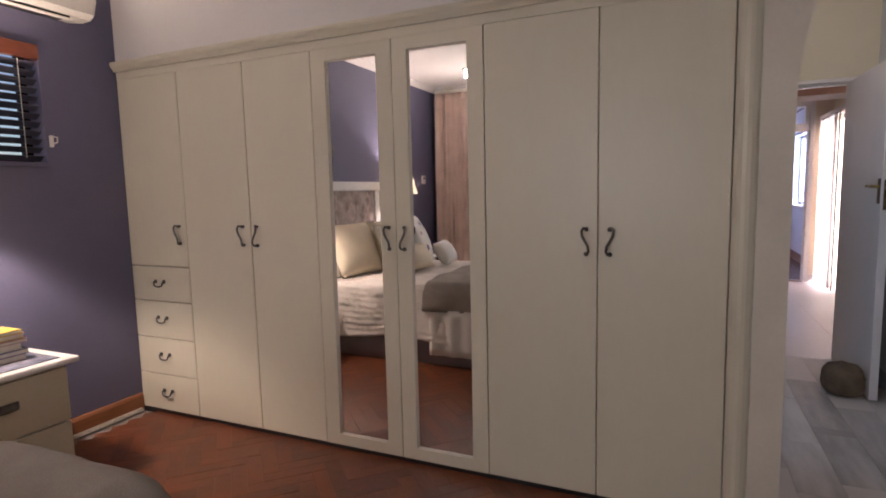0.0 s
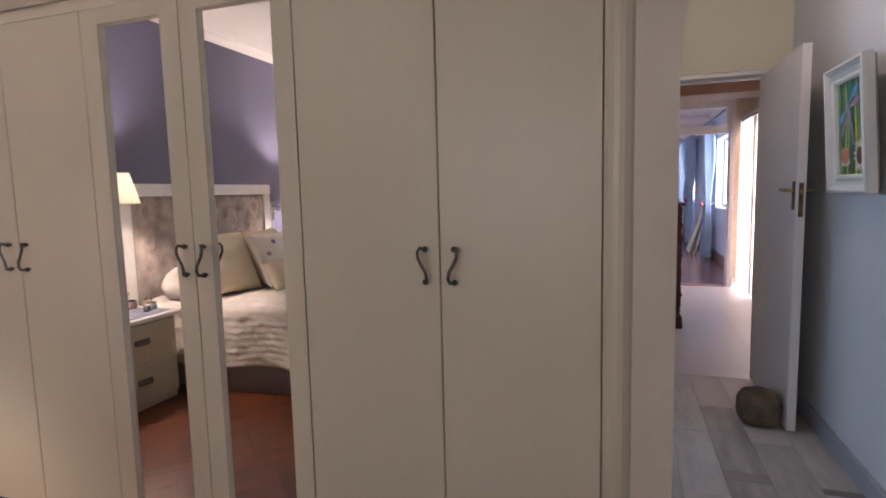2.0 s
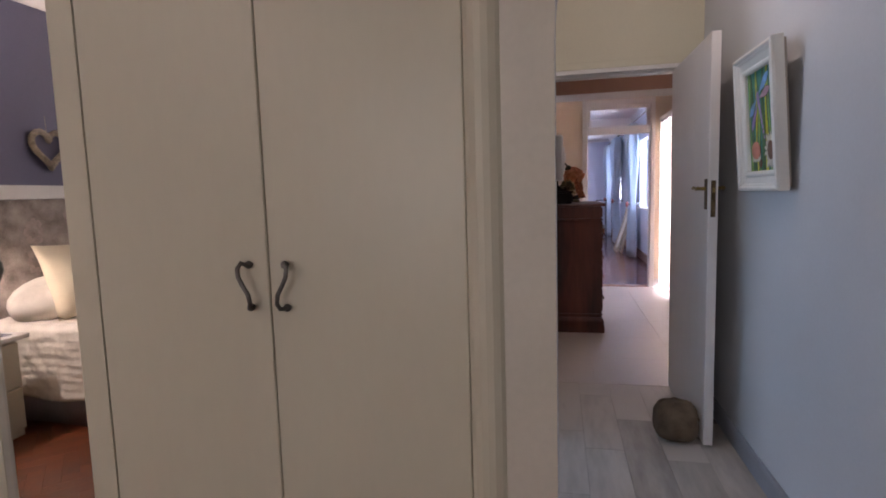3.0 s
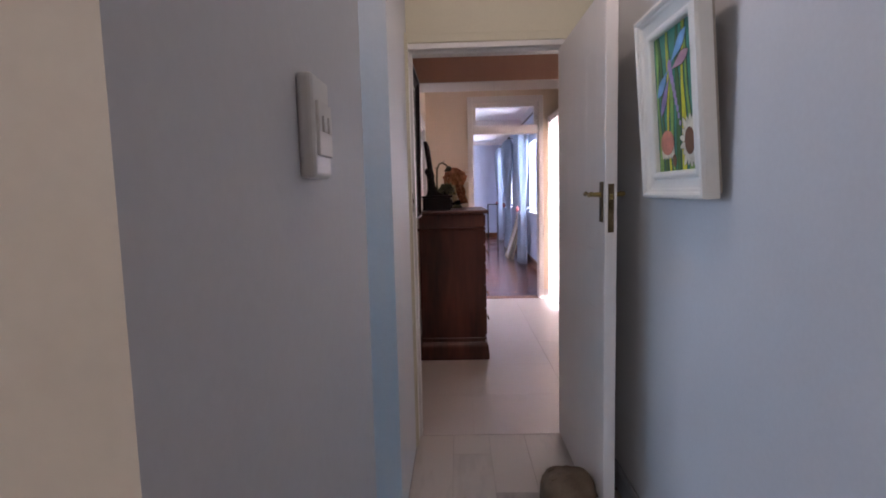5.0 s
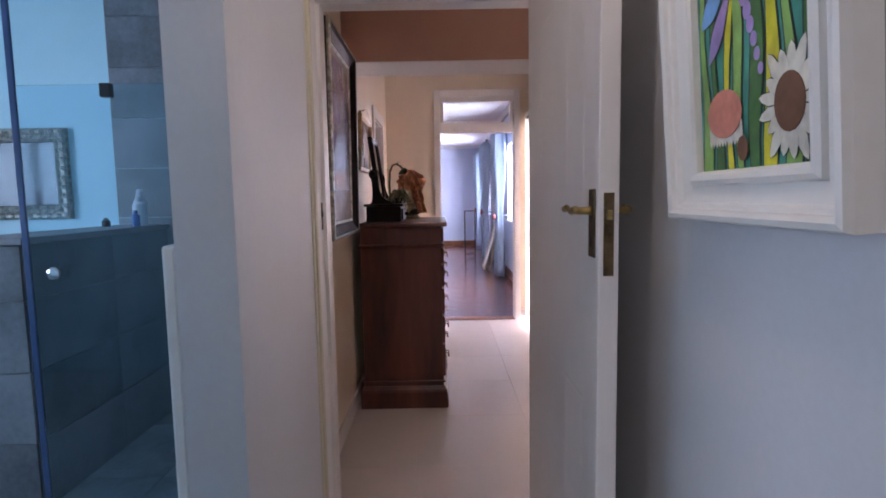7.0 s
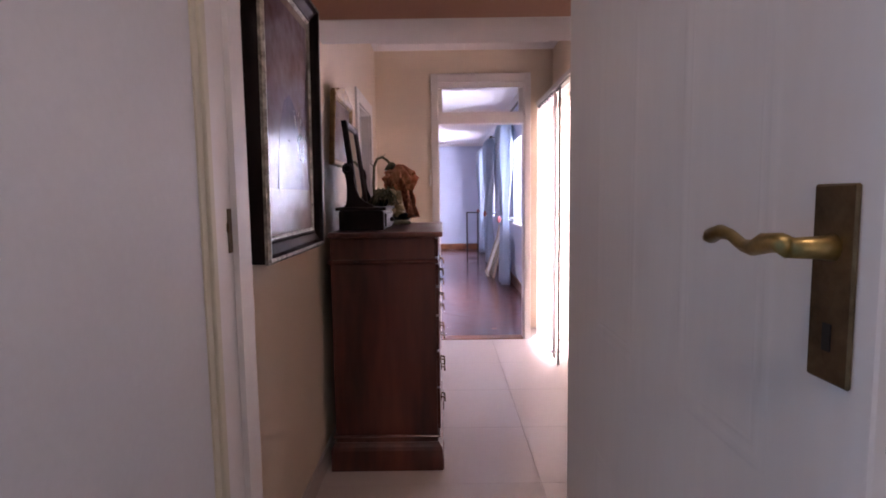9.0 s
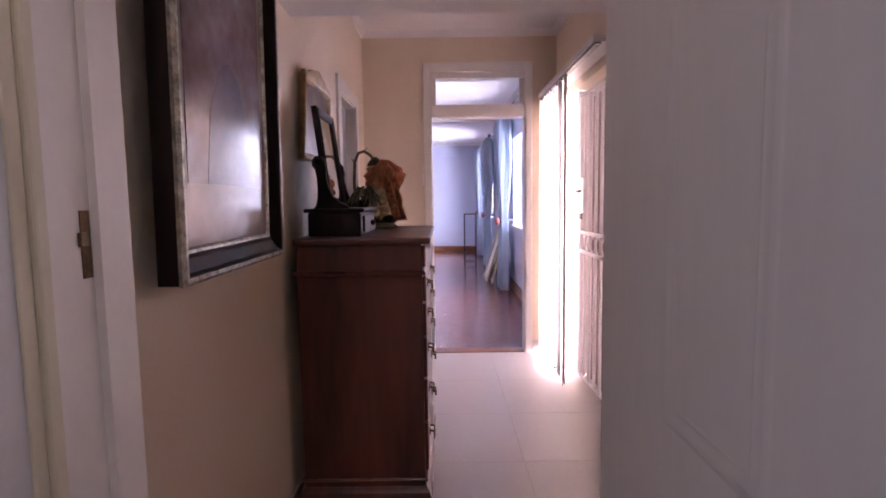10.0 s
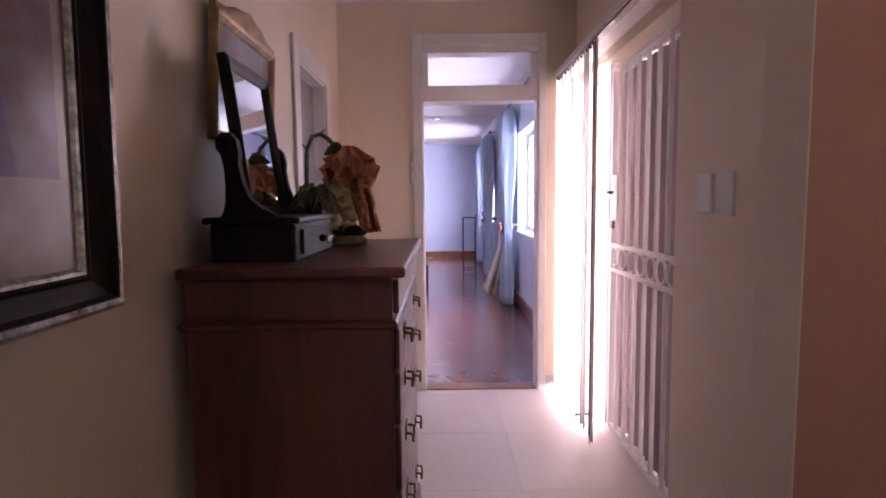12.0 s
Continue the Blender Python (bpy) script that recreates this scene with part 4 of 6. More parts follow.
part("wick", tube(bmesh.new(), [(-2.38, -0.42, 0.985), (-2.38, -0.418, 1.0)], 0.0012, 5), "black", t)

# ---------------------------------------------------------------- hall
setting("baseboard_hall", moulding(bmesh.new(), [(1.515, 2.845, 0), (1.515, 5.12, 0)], [(0, 0), (0.016, 0), (0.016, 0.085), (0.01, 0.095), (0, 0.097)]), "grey_skirt", "blue-grey painted skirting board", "baseboard")


def light_switch(name, x, y0, y1, z0, z1, side, keys, label, blank=False, depth=0.016):
    """A wall plate on a wall that faces side (1: +x, -1: -x)."""
    t = thing("light_switch", (x, (y0 + y1) / 2, z0), label, "light switch", name)
    a, b = (x - 0.001, x + depth) if side > 0 else (x - depth, x + 0.001)
    part("plate", boxed(a, b, y0, y1, z0, z1, bevel=0.006, seg=3), "plastic", t)
    f = b if side > 0 else a
    if not blank:
        part("cover", boxed(f - 0.001, f + side * 0.004 + (0.0 if side > 0 else 0.001), y0 + 0.009, y1 - 0.009, z0 + 0.025, z1 - 0.030, bevel=0.001, seg=1), "plastic", t)
    for i in range(keys):
        yy, zz = (y0 + y1) / 2 + (i - (keys - 1) / 2) * ((y1 - y0) * 0.3 if (y1 - y0) > 0.06 else 0.0), (z0 + z1) / 2 + 0.002 + (0 if (y1 - y0) > 0.06 else (i - (keys - 1) / 2) * 0.035)
        bm = bmesh.new()
        c = f + side * 0.004
        box(bm, min(c, c + side * 0.003), max(c, c + side * 0.003), yy - 0.007, yy + 0.007, zz - 0.008, zz + 0.010, bevel=0.001)
        part("rocker", bm, "plastic", t)


light_switch("hall switches", 0.669, 3.024, 3.100, 1.297, 1.412, 1, 2, "white plastic double light switch on the hall wall", depth=0.018)


def lever(t, x, y, z, side, length):
    """Lever handle with a long plate; side -1 faces -x."""
    p = part("lock_plate", boxed(min(x, x + side * 0.004), max(x, x + side * 0.004), y - 0.021, y + 0.021, z - 0.098, z + 0.045, bevel=0.0015, seg=1), "dark_brass", t, "tarnished brass lock plate")
    part("rose", tube(bmesh.new(), [(x, y, z), (x + side * 0.012, y, z), (x + side * 0.034, y, z)], 0.0085, 12, taper=[1.3, 1.0, 0.85]), "brass", p, "", True)
    line = [(0.0, 0), (0.012, 0.003), (0.03, 0.001), (0.045, -0.004), (0.06, -0.003), (0.078, 0.004), (0.095, 0.006), (0.112, 0.001), (0.122, -0.002)]
    part("lever", tube(bmesh.new(), [(x + side * 0.034, y + d * length, z + h) for d, h in line], 0.0066, 10, taper=[1.2, 1.15, 1.25, 1.0, 0.8, 0.75, 0.95, 1.1, 0.5]), "brass", p, "curved brass lever", True)
    bm = boxed(min(x + side * 0.0042, x + side * 0.0052), max(x + side * 0.0042, x + side * 0.0052), y - 0.004, y + 0.004, z - 0.075, z - 0.055)
    part("keyhole", bm, "black", p)


def hall_door():
    """Moulded door standing open; built along -y from the hinge, then turned."""
    hx, hy, w, h, th = 1.352, 5.185, 0.845, 1.965, 0.042
    t = thing("door_1", (hx, hy, 0), "white moulded interior door standing open", "door", kind="structure")
    bm = boxed(hx, hx + th, hy - w, hy, 0.012, h, bevel=0.002, seg=1)
    part("leaf", bm, "door", t)
    for c0, c1 in ((0.215, 0.41), (0.55, 0.735)):
        for z0, z1 in ((0.16, 0.834), (1.046, 1.80)):
            ya, yb = hy - c1, hy - c0
            for face, side in ((hx, -1), (hx + th, 1)):
                bm = bmesh.new()
                prof = [(0, 0.0), (0.006, 0.0008), (0.012, 0.0009), (0.017, 0.0004), (0.021, 0.0003), (0.025, 0.0007), (0.030, 0.0)]
                rings = []
                for inset, out in prof:
                    rings.append([bm.verts.new((face + side * (out - 0.0002), yy, zz)) for yy, zz in ((ya + inset, z0 + inset), (yb - inset, z0 + inset), (yb - inset, z1 - inset), (ya + inset, z1 - inset))])
                for A, B in zip(rings, rings[1:]):
                    for k in range(4):
                        bm.faces.new((A[k], A[(k + 1) % 4], B[(k + 1) % 4], B[k]))
                part("panel_moulding", bm, "door", t)
    lever(t, hx, hy - w + 0.040, 1.258, -1, 1.0)
    lever(t, hx + th, hy - w + 0.040, 1.258, 1, 0.35)
    part("lock_strip", boxed(hx + 0.010, hx + 0.031, hy - w - 0.0018, hy - w + 0.001, 1.125, 1.295), "dark_brass", t, "tarnished brass lock strip on the door edge")
    part("latch", boxed(hx + 0.015, hx + 0.026, hy - w - 0.010, hy - w, 1.24, 1.26, bevel=0.002), "brass", t)
    for z in (0.25, 1.0, 1.75):
        part("hinge", tube(bmesh.new(), [(hx + th + 0.004, hy + 0.004, z - 0.045), (hx + th + 0.004, hy + 0.004, z + 0.045)], 0.006, 8), "dark_brass", t)
    t.rotation_euler = (0, 0, radians(0.3))


hall_door()


bm = bmesh.new()
box(bm, 0.589, 0.617, 5.0855, 5.245, 0, 1.999)
box(bm, 0.617, 0.630, 5.17, 5.245, 0, 1.974)
box(bm, 1.405, 1.431, 5.17, 5.245, 0, 1.999)
box(bm, 0.617, 1.405, 5.132, 5.245, 1.974, 1.999)
box(bm, 0.630, 1.405, 5.17, 5.245, 1.958, 1.974)
setting("frame_hall_door", bm, "white_trim", "white rebated door frame", "door frame")
bm = bmesh.new()
box(bm, 0.606, 1.514, 5.126, 5.141, 1.9995, 2.042, bevel=0.004)
box(bm, 0.6045, 0.6125, 5.038, 5.062, 0, 2.03, bevel=0.003)
box(bm, 0.6045, 0.6200, 5.0625, 5.085, 0, 2.03, bevel=0.004)
setting("trim_hall_door", bm, "hall_cream", "cream door head and jamb moulding", "trim")
bm = bmesh.new()
box(bm, 0.574, 0.5885, 5.2345, 5.249, 0, 2.044, bevel=0.004)
box(bm, 1.4325, 1.50, 5.2345, 5.249, 0, 2.044, bevel=0.004)
box(bm, 0.5885, 1.4325, 5.2345, 5.249, 2.0005, 2.044, bevel=0.004)
setting("trim_lobby_door", bm, "white_trim", "white door surround on the lobby side", "trim")
t = thing("strike_plate", (0.618, 5.11, 1.14), "tarnished brass strike plate on the door jamb", "lock")
part("plate", boxed(0.6165, 0.619, 5.146, 5.166, 1.185, 1.28, bevel=0.0005, seg=1), "dark_brass", t)
part("keep", boxed(0.618, 0.624, 5.138, 5.152, 1.23, 1.25, bevel=0.001, seg=1), "dark_brass", t)


def door_stop():
    t = thing("door_stop", (1.25, 4.44, 0), "stuffed brown burlap doorstop on the floor by the door", "doorstop")
    bm = ball(bmesh.new(), (0, 0, 0), 1, 1, 1, 4)
    for v in bm.verts:
        d = v.co.normalized()
        k = (abs(d.x) ** 3.2 + abs(d.y) ** 3.2 + abs(d.z) ** 3.2) ** (-1 / 3.2)
        k *= 1 + 0.07 * noise.noise(d * 1.7) + 0.035 * noise.noise(d * 5) + 0.015 * noise.noise(d * 14)
        v.co = Vector((1.25 + d.x * k * 0.105, 4.44 + d.y * k * 0.10, max(0.002, 0.094 + d.z * k * 0.096)))
    part("sack", bm, "burlap", t, "", True)
    for y in (4.40, 4.47):
        part("seam", tube(bmesh.new(), [(1.15, y, 0.12), (1.18, y, 0.178), (1.25, y + 0.01, 0.192), (1.32, y, 0.176), (1.352, y, 0.11)], 0.004, 6), "burlap", t, "", True)


door_stop()


def hollow_frame(t, name, place, w, h, profile, mat, label=""):
    """A picture frame: profile of (inset, out) pairs swept round a w x h rectangle; place(u, v, out)."""
    bm, rings = bmesh.new(), []
    for inset, out in profile:
        rings.append([bm.verts.new(place(a, b, out)) for a, b in ((inset, inset), (w - inset, inset), (w - inset, h - inset), (inset, h - inset))])
    for A, B in zip(rings, rings[1:]):
        for k in range(4):
            bm.faces.new((A[k], A[(k + 1) % 4], B[(k + 1) % 4], B[k]))
    return part(name, bm, mat, t, label)


def flat(t, name, outline, place, out, mat, thick=0.0006):
    return part(name, prism(bmesh.new(), outline, lambda u, v, d: place(u, v, out + d), thick), mat, t)


for _n, _c in (("art_green", (0.06, 0.16, 0.045)), ("art_light_green", (0.24, 0.42, 0.10)), ("art_yellow", (0.62, 0.58, 0.03)), ("art_dark", (0.02, 0.035, 0.03)), ("art_purple", (0.34, 0.24, 0.50)),
               ("art_blue", (0.16, 0.36, 0.66)), ("art_white", (0.70, 0.66, 0.55)), ("art_brown", (0.17, 0.075, 0.04)), ("art_coral", (0.55, 0.20, 0.14)), ("art_teal", (0.05, 0.26, 0.20)), ("art_pink", (0.46, 0.26, 0.34))):
    M[_n] = material(_n, _c, 0.45, vary=0.14, scale=22, grain=90, bump=0.04)


def dragonfly_painting():
    w, h = 0.437, 0.555
    t = thing("framed_painting", (1.505, 4.014, 1.248), "bright dragonfly and daisy painting in a white box frame", "painting")

    def place(a, b, out):
        return Vector((1.505 - out, 4.014 + w / 2 - a, 1.248 + b))
    part("backing", prism(bmesh.new(), [(0.012, 0.012), (w - 0.012, 0.012), (w - 0.012, h - 0.012), (0.012, h - 0.012)], lambda a, b, d: place(a, b, d), 0.020), "frame_side", t, "raw wooden back edge")
    hollow_frame(t, "frame", place, w, h, [(0.0, 0.012), (0.0, 0.044), (0.004, 0.054), (0.012, 0.056), (0.018, 0.052), (0.020, 0.045), (0.026, 0.043), (0.030, 0.036), (0.056, 0.029), (0.059, 0.036), (0.066, 0.040), (0.074, 0.038), (0.078, 0.033), (0.080, 0.022)], "frame_white", "limed white moulded frame")
    aw, ah, i = w - 0.156, h - 0.156, 0.078

    def art(a, b, out):
        return place(i + min(max(a, 0.0), aw), i + min(max(b, 0.0), ah), out)
    flat(t, "canvas", [(0, 0), (aw, 0), (aw, ah), (0, ah)], art, 0.0215, "art_teal")
    # reeds
    reeds = [(0.02, 0.030, 0.0, "art_light_green"), (0.055, 0.026, -0.02, "art_green"), (0.085, 0.024, 0.02, "art_yellow"), (0.115, 0.028, -0.01, "art_light_green"), (0.155, 0.034, 0.015, "art_green"),
             (0.19, 0.034, 0.02, "art_yellow"), (0.235, 0.030, -0.03, "art_light_green"), (0.265, 0.022, 0.01, "art_green"), (0.29, 0.02, -0.02, "art_light_green")]
    for k, (c, wd, lean, m) in enumerate(reeds):
        for shade, grow, lift in (("art_dark", 0.0035, 0.0222), (m, 0.0, 0.0229)):
            n, left, right = 10, [], []
            for j in range(n + 1):
                b = ah * j / n
                mid = c + lean * (j / n) ** 2 + 0.005 * math.sin(j * 0.9 + k)
                half = (wd / 2) * (1 - 0.35 * (j / n)) * (0.75 + 0.25 * math.cos(j * 0.6 + k)) + grow
                left.append((mid - half, b)), right.append((mid + half, b))
            flat(t, "reed", left + right[::-1], art, lift, shade, 0.0003)
    # dragonfly
    for k in range(9):
        u, v, r = 0.115 + 0.007 * k, 0.30 - 0.021 * k, 0.017 - 0.0011 * k
        flat(t, "segment", [(u + r * 0.8 * math.cos(a * math.tau / 12), v + r * math.sin(a * math.tau / 12)) for a in range(12)], art, 0.0238 + 0.0003 * (k % 2), "art_purple", 0.0003)
    for (u0, v0, u1, v1, wd, m) in ((0.115, 0.30, 0.235, 0.375, 0.036, "art_blue"), (0.12, 0.285, 0.245, 0.315, 0.032, "art_pink"), (0.11, 0.295, 0.015, 0.225, 0.036, "art_blue"), (0.115, 0.28, 0.035, 0.165, 0.030, "art_purple")):
        d, n = Vector((u1 - u0, v1 - v0)), Vector((-(v1 - v0), u1 - u0)).normalized()
        for shade, grow, lift in (("art_dark", 0.003, 0.0233), (m, 0.0, 0.0237)):
            up = [(u0 + d.x * s + n.x * (wd / 2 + grow) * math.sin(math.pi * s ** 1.6), v0 + d.y * s + n.y * (wd / 2 + grow) * math.sin(math.pi * s ** 1.6)) for s in [j / 10 for j in range(11)]]
            dn = [(u0 + d.x * s - n.x * (wd / 2 + grow) * math.sin(math.pi * s ** 1.6), v0 + d.y * s - n.y * (wd / 2 + grow) * math.sin(math.pi * s ** 1.6)) for s in [j / 10 for j in range(9, 0, -1)]]
            flat(t, "wing", up + dn, art, lift, shade, 0.0003)
    # daisy
    cu, cv = 0.232, 0.078
    for k in range(17):
        a = k * math.tau / 17
        r = 0.074 + 0.010 * math.sin(k * 2.4)
        d, n = Vector((math.cos(a) * 0.85, math.sin(a))), Vector((-math.sin(a), math.cos(a) * 0.85))
        for shade, grow, lift in (("art_dark", 0.0016, 0.0244), ("art_white", 0.0, 0.0249)):
            pts = [(cu + d.x * (0.026 + (r - 0.026) * s) + n.x * q, cv + d.y * (0.026 + (r - 0.026) * s) + n.y * q) for s, q in ((0, -0.004), (0.5, -0.0105 - grow), (0.85, -0.006 - grow), (1 + grow * 8, 0), (0.85, 0.006 + grow), (0.5, 0.0105 + grow), (0, 0.004))]
            flat(t, "petal", pts, art, lift + 0.0002 * (k % 2), shade, 0.0002)
    flat(t, "flower_eye", [(cu + 0.030 * math.cos(a * math.tau / 20), cv + 0.037 * math.sin(a * math.tau / 20)) for a in range(20)], art, 0.0256, "art_brown", 0.001)
    # cone flower
    for k in range(11):
        u = 0.035 + k * 0.0085
        flat(t, "petal", [(u - 0.003, 0.072), (u - 0.0045, 0.045), (u, 0.036), (u + 0.0045, 0.045), (u + 0.003, 0.072)], art, 0.0244 + 0.0002 * (k % 2), "art_white", 0.0002)
    flat(t, "flower_head", [(0.078 + 0.048 * math.cos(a * math.tau / 20), 0.085 + 0.036 * math.sin(a * math.tau / 20)) for a in range(20)], art, 0.0252, "art_coral", 0.001)
    flat(t, "bud", [(0.125 + 0.014 * math.cos(a * math.tau / 12), 0.03 + 0.018 * math.sin(a * math.tau / 12)) for a in range(12)], art, 0.0252, "art_brown", 0.001)
    t.rotation_euler = (0, radians(-4.0), 0)


dragonfly_painting()

# ---------------------------------------------------------------- bathroom
t = thing("window_5", (-2.7, 4.9, 1.0), "white bathroom window", "window", kind="structure")
bm = bmesh.new()
for _a, _b, _c, _d in ((4.2, 4.25, 1.0, 2.0), (5.55, 5.6, 1.0, 2.0), (4.25, 5.55, 1.0, 1.05), (4.25, 5.55, 1.95, 2.0), (4.88, 4.92, 1.05, 1.95)):
    box(bm, -2.71, -2.66, _a, _b, _c, _d)
part("window_frame", bm, "white_trim", t)
part("pane", boxed(-2.69, -2.685, 4.25, 5.55, 1.05, 1.95), "glass", t).visible_shadow = False
setting("wall_shower_half", boxed(-0.95, -0.668, 5.42, 6.60, 0, 1.13), "grout", "half-height tiled shower wall", "wall")
t = thing("shower_ledge", (-0.8, 6.0, 1.13), "pale stone ledge on the half wall", "ledge")
part("slab", boxed(-0.965, -0.64, 5.40, 6.585, 1.131, 1.158, bevel=0.003), "grey_skirt", t)


def shower_screen():
    t = thing("shower_screen", (-0.1, 5.40, 0), "frameless blue-tinted glass shower screen with a round knob", "shower screen")
    door = part("door_pane", boxed(-0.60, 0.02, 5.388, 5.396, 0.02, 1.75), "shower_glass", t, "clear glass shower door")
    door.visible_shadow = False
    part("fixed_pane", boxed(0.028, 0.352, 5.388, 5.396, 0.0, 1.75), "shower_glass", t).visible_shadow = False
    part("seal", boxed(-0.626, -0.602, 5.386, 5.398, 0.0, 2.25, bevel=0.002), "seal_blue", t, "dark blue edge seal")
    part("clamp", boxed(-0.27, -0.23, 5.376, 5.408, 1.70, 1.752, bevel=0.002), "black", t)
    k = part("knob", lathe(bmesh.new(), [(0.012, 0.0), (0.012, 0.015), (0.024, 0.022), (0.026, 0.034), (0.02, 0.042)], (0, 0, 0), 18), "chrome", door, "round chrome knob", True)
    k.matrix_local = pose(-0.49 - ORIGIN[t.name].x, 5.387 - ORIGIN[t.name].y, 1.02, 90, 0, 0)


shower_screen()
for _o in [o for o in bpy.data.objects if o.name.startswith("knob")]:
    for _v in _o.data.vertices:
        _v.co += ORIGIN["shower_screen"]

t = thing("framed_mirror", (-1.55, 6.59, 1.20), "ornate silver-gilt framed mirror on the turquoise wall", "mirror")
hollow_frame(t, "frame", lambda a, b, o: Vector((-1.885 + a, 6.599 - o, 1.20 + b)), 0.66, 0.55, [(0, 0), (0, 0.03), (0.012, 0.045), (0.03, 0.04), (0.045, 0.028), (0.06, 0.034), (0.075, 0.026), (0.085, 0.012)], "silver_gilt", "carved silver-gilt frame")
part("glass", boxed(-1.815, -1.295, 6.588, 6.592, 1.27, 1.68), "dim_mirror", t)
_bead = None
for _i in range(40):
    _s = _i / 40 * 2.42
    _u, _v = (_s, 0.0) if _s < 0.66 else (0.66, _s - 0.66) if _s < 1.21 else (0.66 - (_s - 1.21), 0.55) if _s < 1.87 else (0.0, 0.55 - (_s - 1.87))
    _u, _v = 0.022 + _u * (0.616 / 0.66), 0.022 + _v * (0.506 / 0.55)
    if _bead is None:
        _bead = part("carved_leaf", ball(bmesh.new(), (-1.885 + _u, 6.556, 1.20 + _v), 0.022, 0.010, 0.016, 1), "silver_gilt", t, "", True)
        _first = (_u, _v)
    else:
        _c = _bead.copy()
        scene.collection.objects.link(_c)
        _c.location = (_u - _first[0], 0, _v - _first[1])
for _x, _y, _r, _h, _m, _l in ((-0.74, 6.46, 0.036, 0.21, "bottle", "white shampoo bottle on the ledge"), (-0.70, 6.38, 0.038, 0.18, "bottle", "pale blue lotion bottle on the ledge"), (-0.682, 6.30, 0.022, 0.09, "bottle_blue", "blue bottle on the ledge"), (-0.85, 6.30, 0.022, 0.05, "black", "small black jar on the ledge")):
    t = thing("bottle", (_x, _y, 1.159), _l, "bottle", "bottles in the shower")
    part("body", lathe(bmesh.new(), [(_r * 0.9, 1.159), (_r, 1.165), (_r, 1.159 + _h * 0.66), (_r * 0.6, 1.159 + _h * 0.76)], (_x, _y, 0)), _m, t, "", True)
    part("cap", lathe(bmesh.new(), [(_r * 0.5, 1.160 + _h * 0.76), (_r * 0.5, 1.159 + _h * 0.95), (_r * 0.35, 1.159 + _h)], (_x, _y, 0)), _m, t, "", True)
t = thing("floor_drain", (-0.11, 5.81, 0), "dark square floor drain in the shower", "drain")
part("grate", boxed(-0.17, -0.05, 5.77, 5.85, 0.0005, 0.005, bevel=0.001, seg=1), "black", t)
t = thing("heater_panel", (0.46, 4.43, 0.0), "narrow white upright heater panel by the bathroom opening", "radiator")
part("panel", boxed(0.446, 0.4785, 4.376, 4.485, 0.0, 1.20, bevel=0.008), "plastic", t)

# ---------------------------------------------------------------- lobby and passage
TILE_SKIRT = [(0, 0), (0.012, 0), (0.012, 0.10), (0.008, 0.104), (0, 0.104)]
setting("baseboard_passage_west", moulding(bmesh.new(), [(0.49, 7.71, 0), (0.49, 5.255, 0)], TILE_SKIRT), "cream_tile", "cream tile skirting", "baseboard")
setting("baseboard_passage_east", moulding(bmesh.new(), [(2.05, 6.565, 0), (2.05, 7.295, 0)], TILE_SKIRT), "cream_tile", "cream tile skirting", "baseboard")
setting("baseboard_passage_corner", moulding(bmesh.new(), [(1.86, 8.849, 0), (2.02, 8.849, 0)][::-1], TILE_SKIRT), "cream_tile", "cream tile skirting", "baseboard")
setting("cornice_passage", moulding(bmesh.new(), [(0.49, 8.85, 2.575), (0.49, 6.75, 2.575), (2.05, 6.75, 2.575), (2.05, 8.85, 2.575), (0.49, 8.85, 2.575)], [(0, 0), (0.01, 0), (0.035, 0.03), (0.045, 0.045), (0, 0.045)]), "ceiling", "white coved passage cornice", "cornice")


def study_frame():
    bm = bmesh.new()
    y = 8.85
    for x0, x1 in ((0.977, 1.04), (1.80, 1.855)):
        box(bm, x0, x1, y - 0.02, y + 0.001, 0, 2.375, bevel=0.004, seg=1)
    box(bm, 1.04, 1.80, y - 0.02, y + 0.001, 2.30, 2.375, bevel=0.004, seg=1)
    for x0, x1 in ((1.001, 1.045), (1.795, 1.829)):
        box(bm, x0, x1, y + 0.001, y + 0.13, 0, 2.359)
    for x0, x1 in ((1.045, 1.078), (1.757, 1.795)):
        box(bm, x0, x1, y + 0.03, y + 0.09, 2.045, 2.30)
    box(bm, 1.045, 1.795, y + 0.001, y + 0.12, 1.945, 2.045, bevel=0.004, seg=1)
    box(bm, 1.045, 1.795, y + 0.001, y + 0.12, 2.255, 2.359)
    setting("frame_study_door", bm, "white_trim", "white door frame with a transom light", "door frame")
    setting("window_transom", boxed(1.078, 1.757, y + 0.06, y + 0.065, 2.045, 2.255), "glass", "clear glass transom pane", "window").visible_shadow = False
    bm = bmesh.new()
    box(bm, 1.045, 1.795, y - 0.01, y + 0.12, 0.0005, 0.008, bevel=0.002, seg=1)
    setting("threshold_study", bm, "skirt_wood", "dark wooden threshold strip", "threshold")
    t = thing("door_catch", (0.965, 8.84, 1.45), "small white door catch on the frame", "door catch")
    part("catch", boxed(0.955, 0.972, 8.832, 8.851, 1.40, 1.50, bevel=0.003), "plastic", t)
    part("catch", boxed(0.958, 0.969, 8.832, 8.851, 1.52, 1.55, bevel=0.002), "plastic", t)


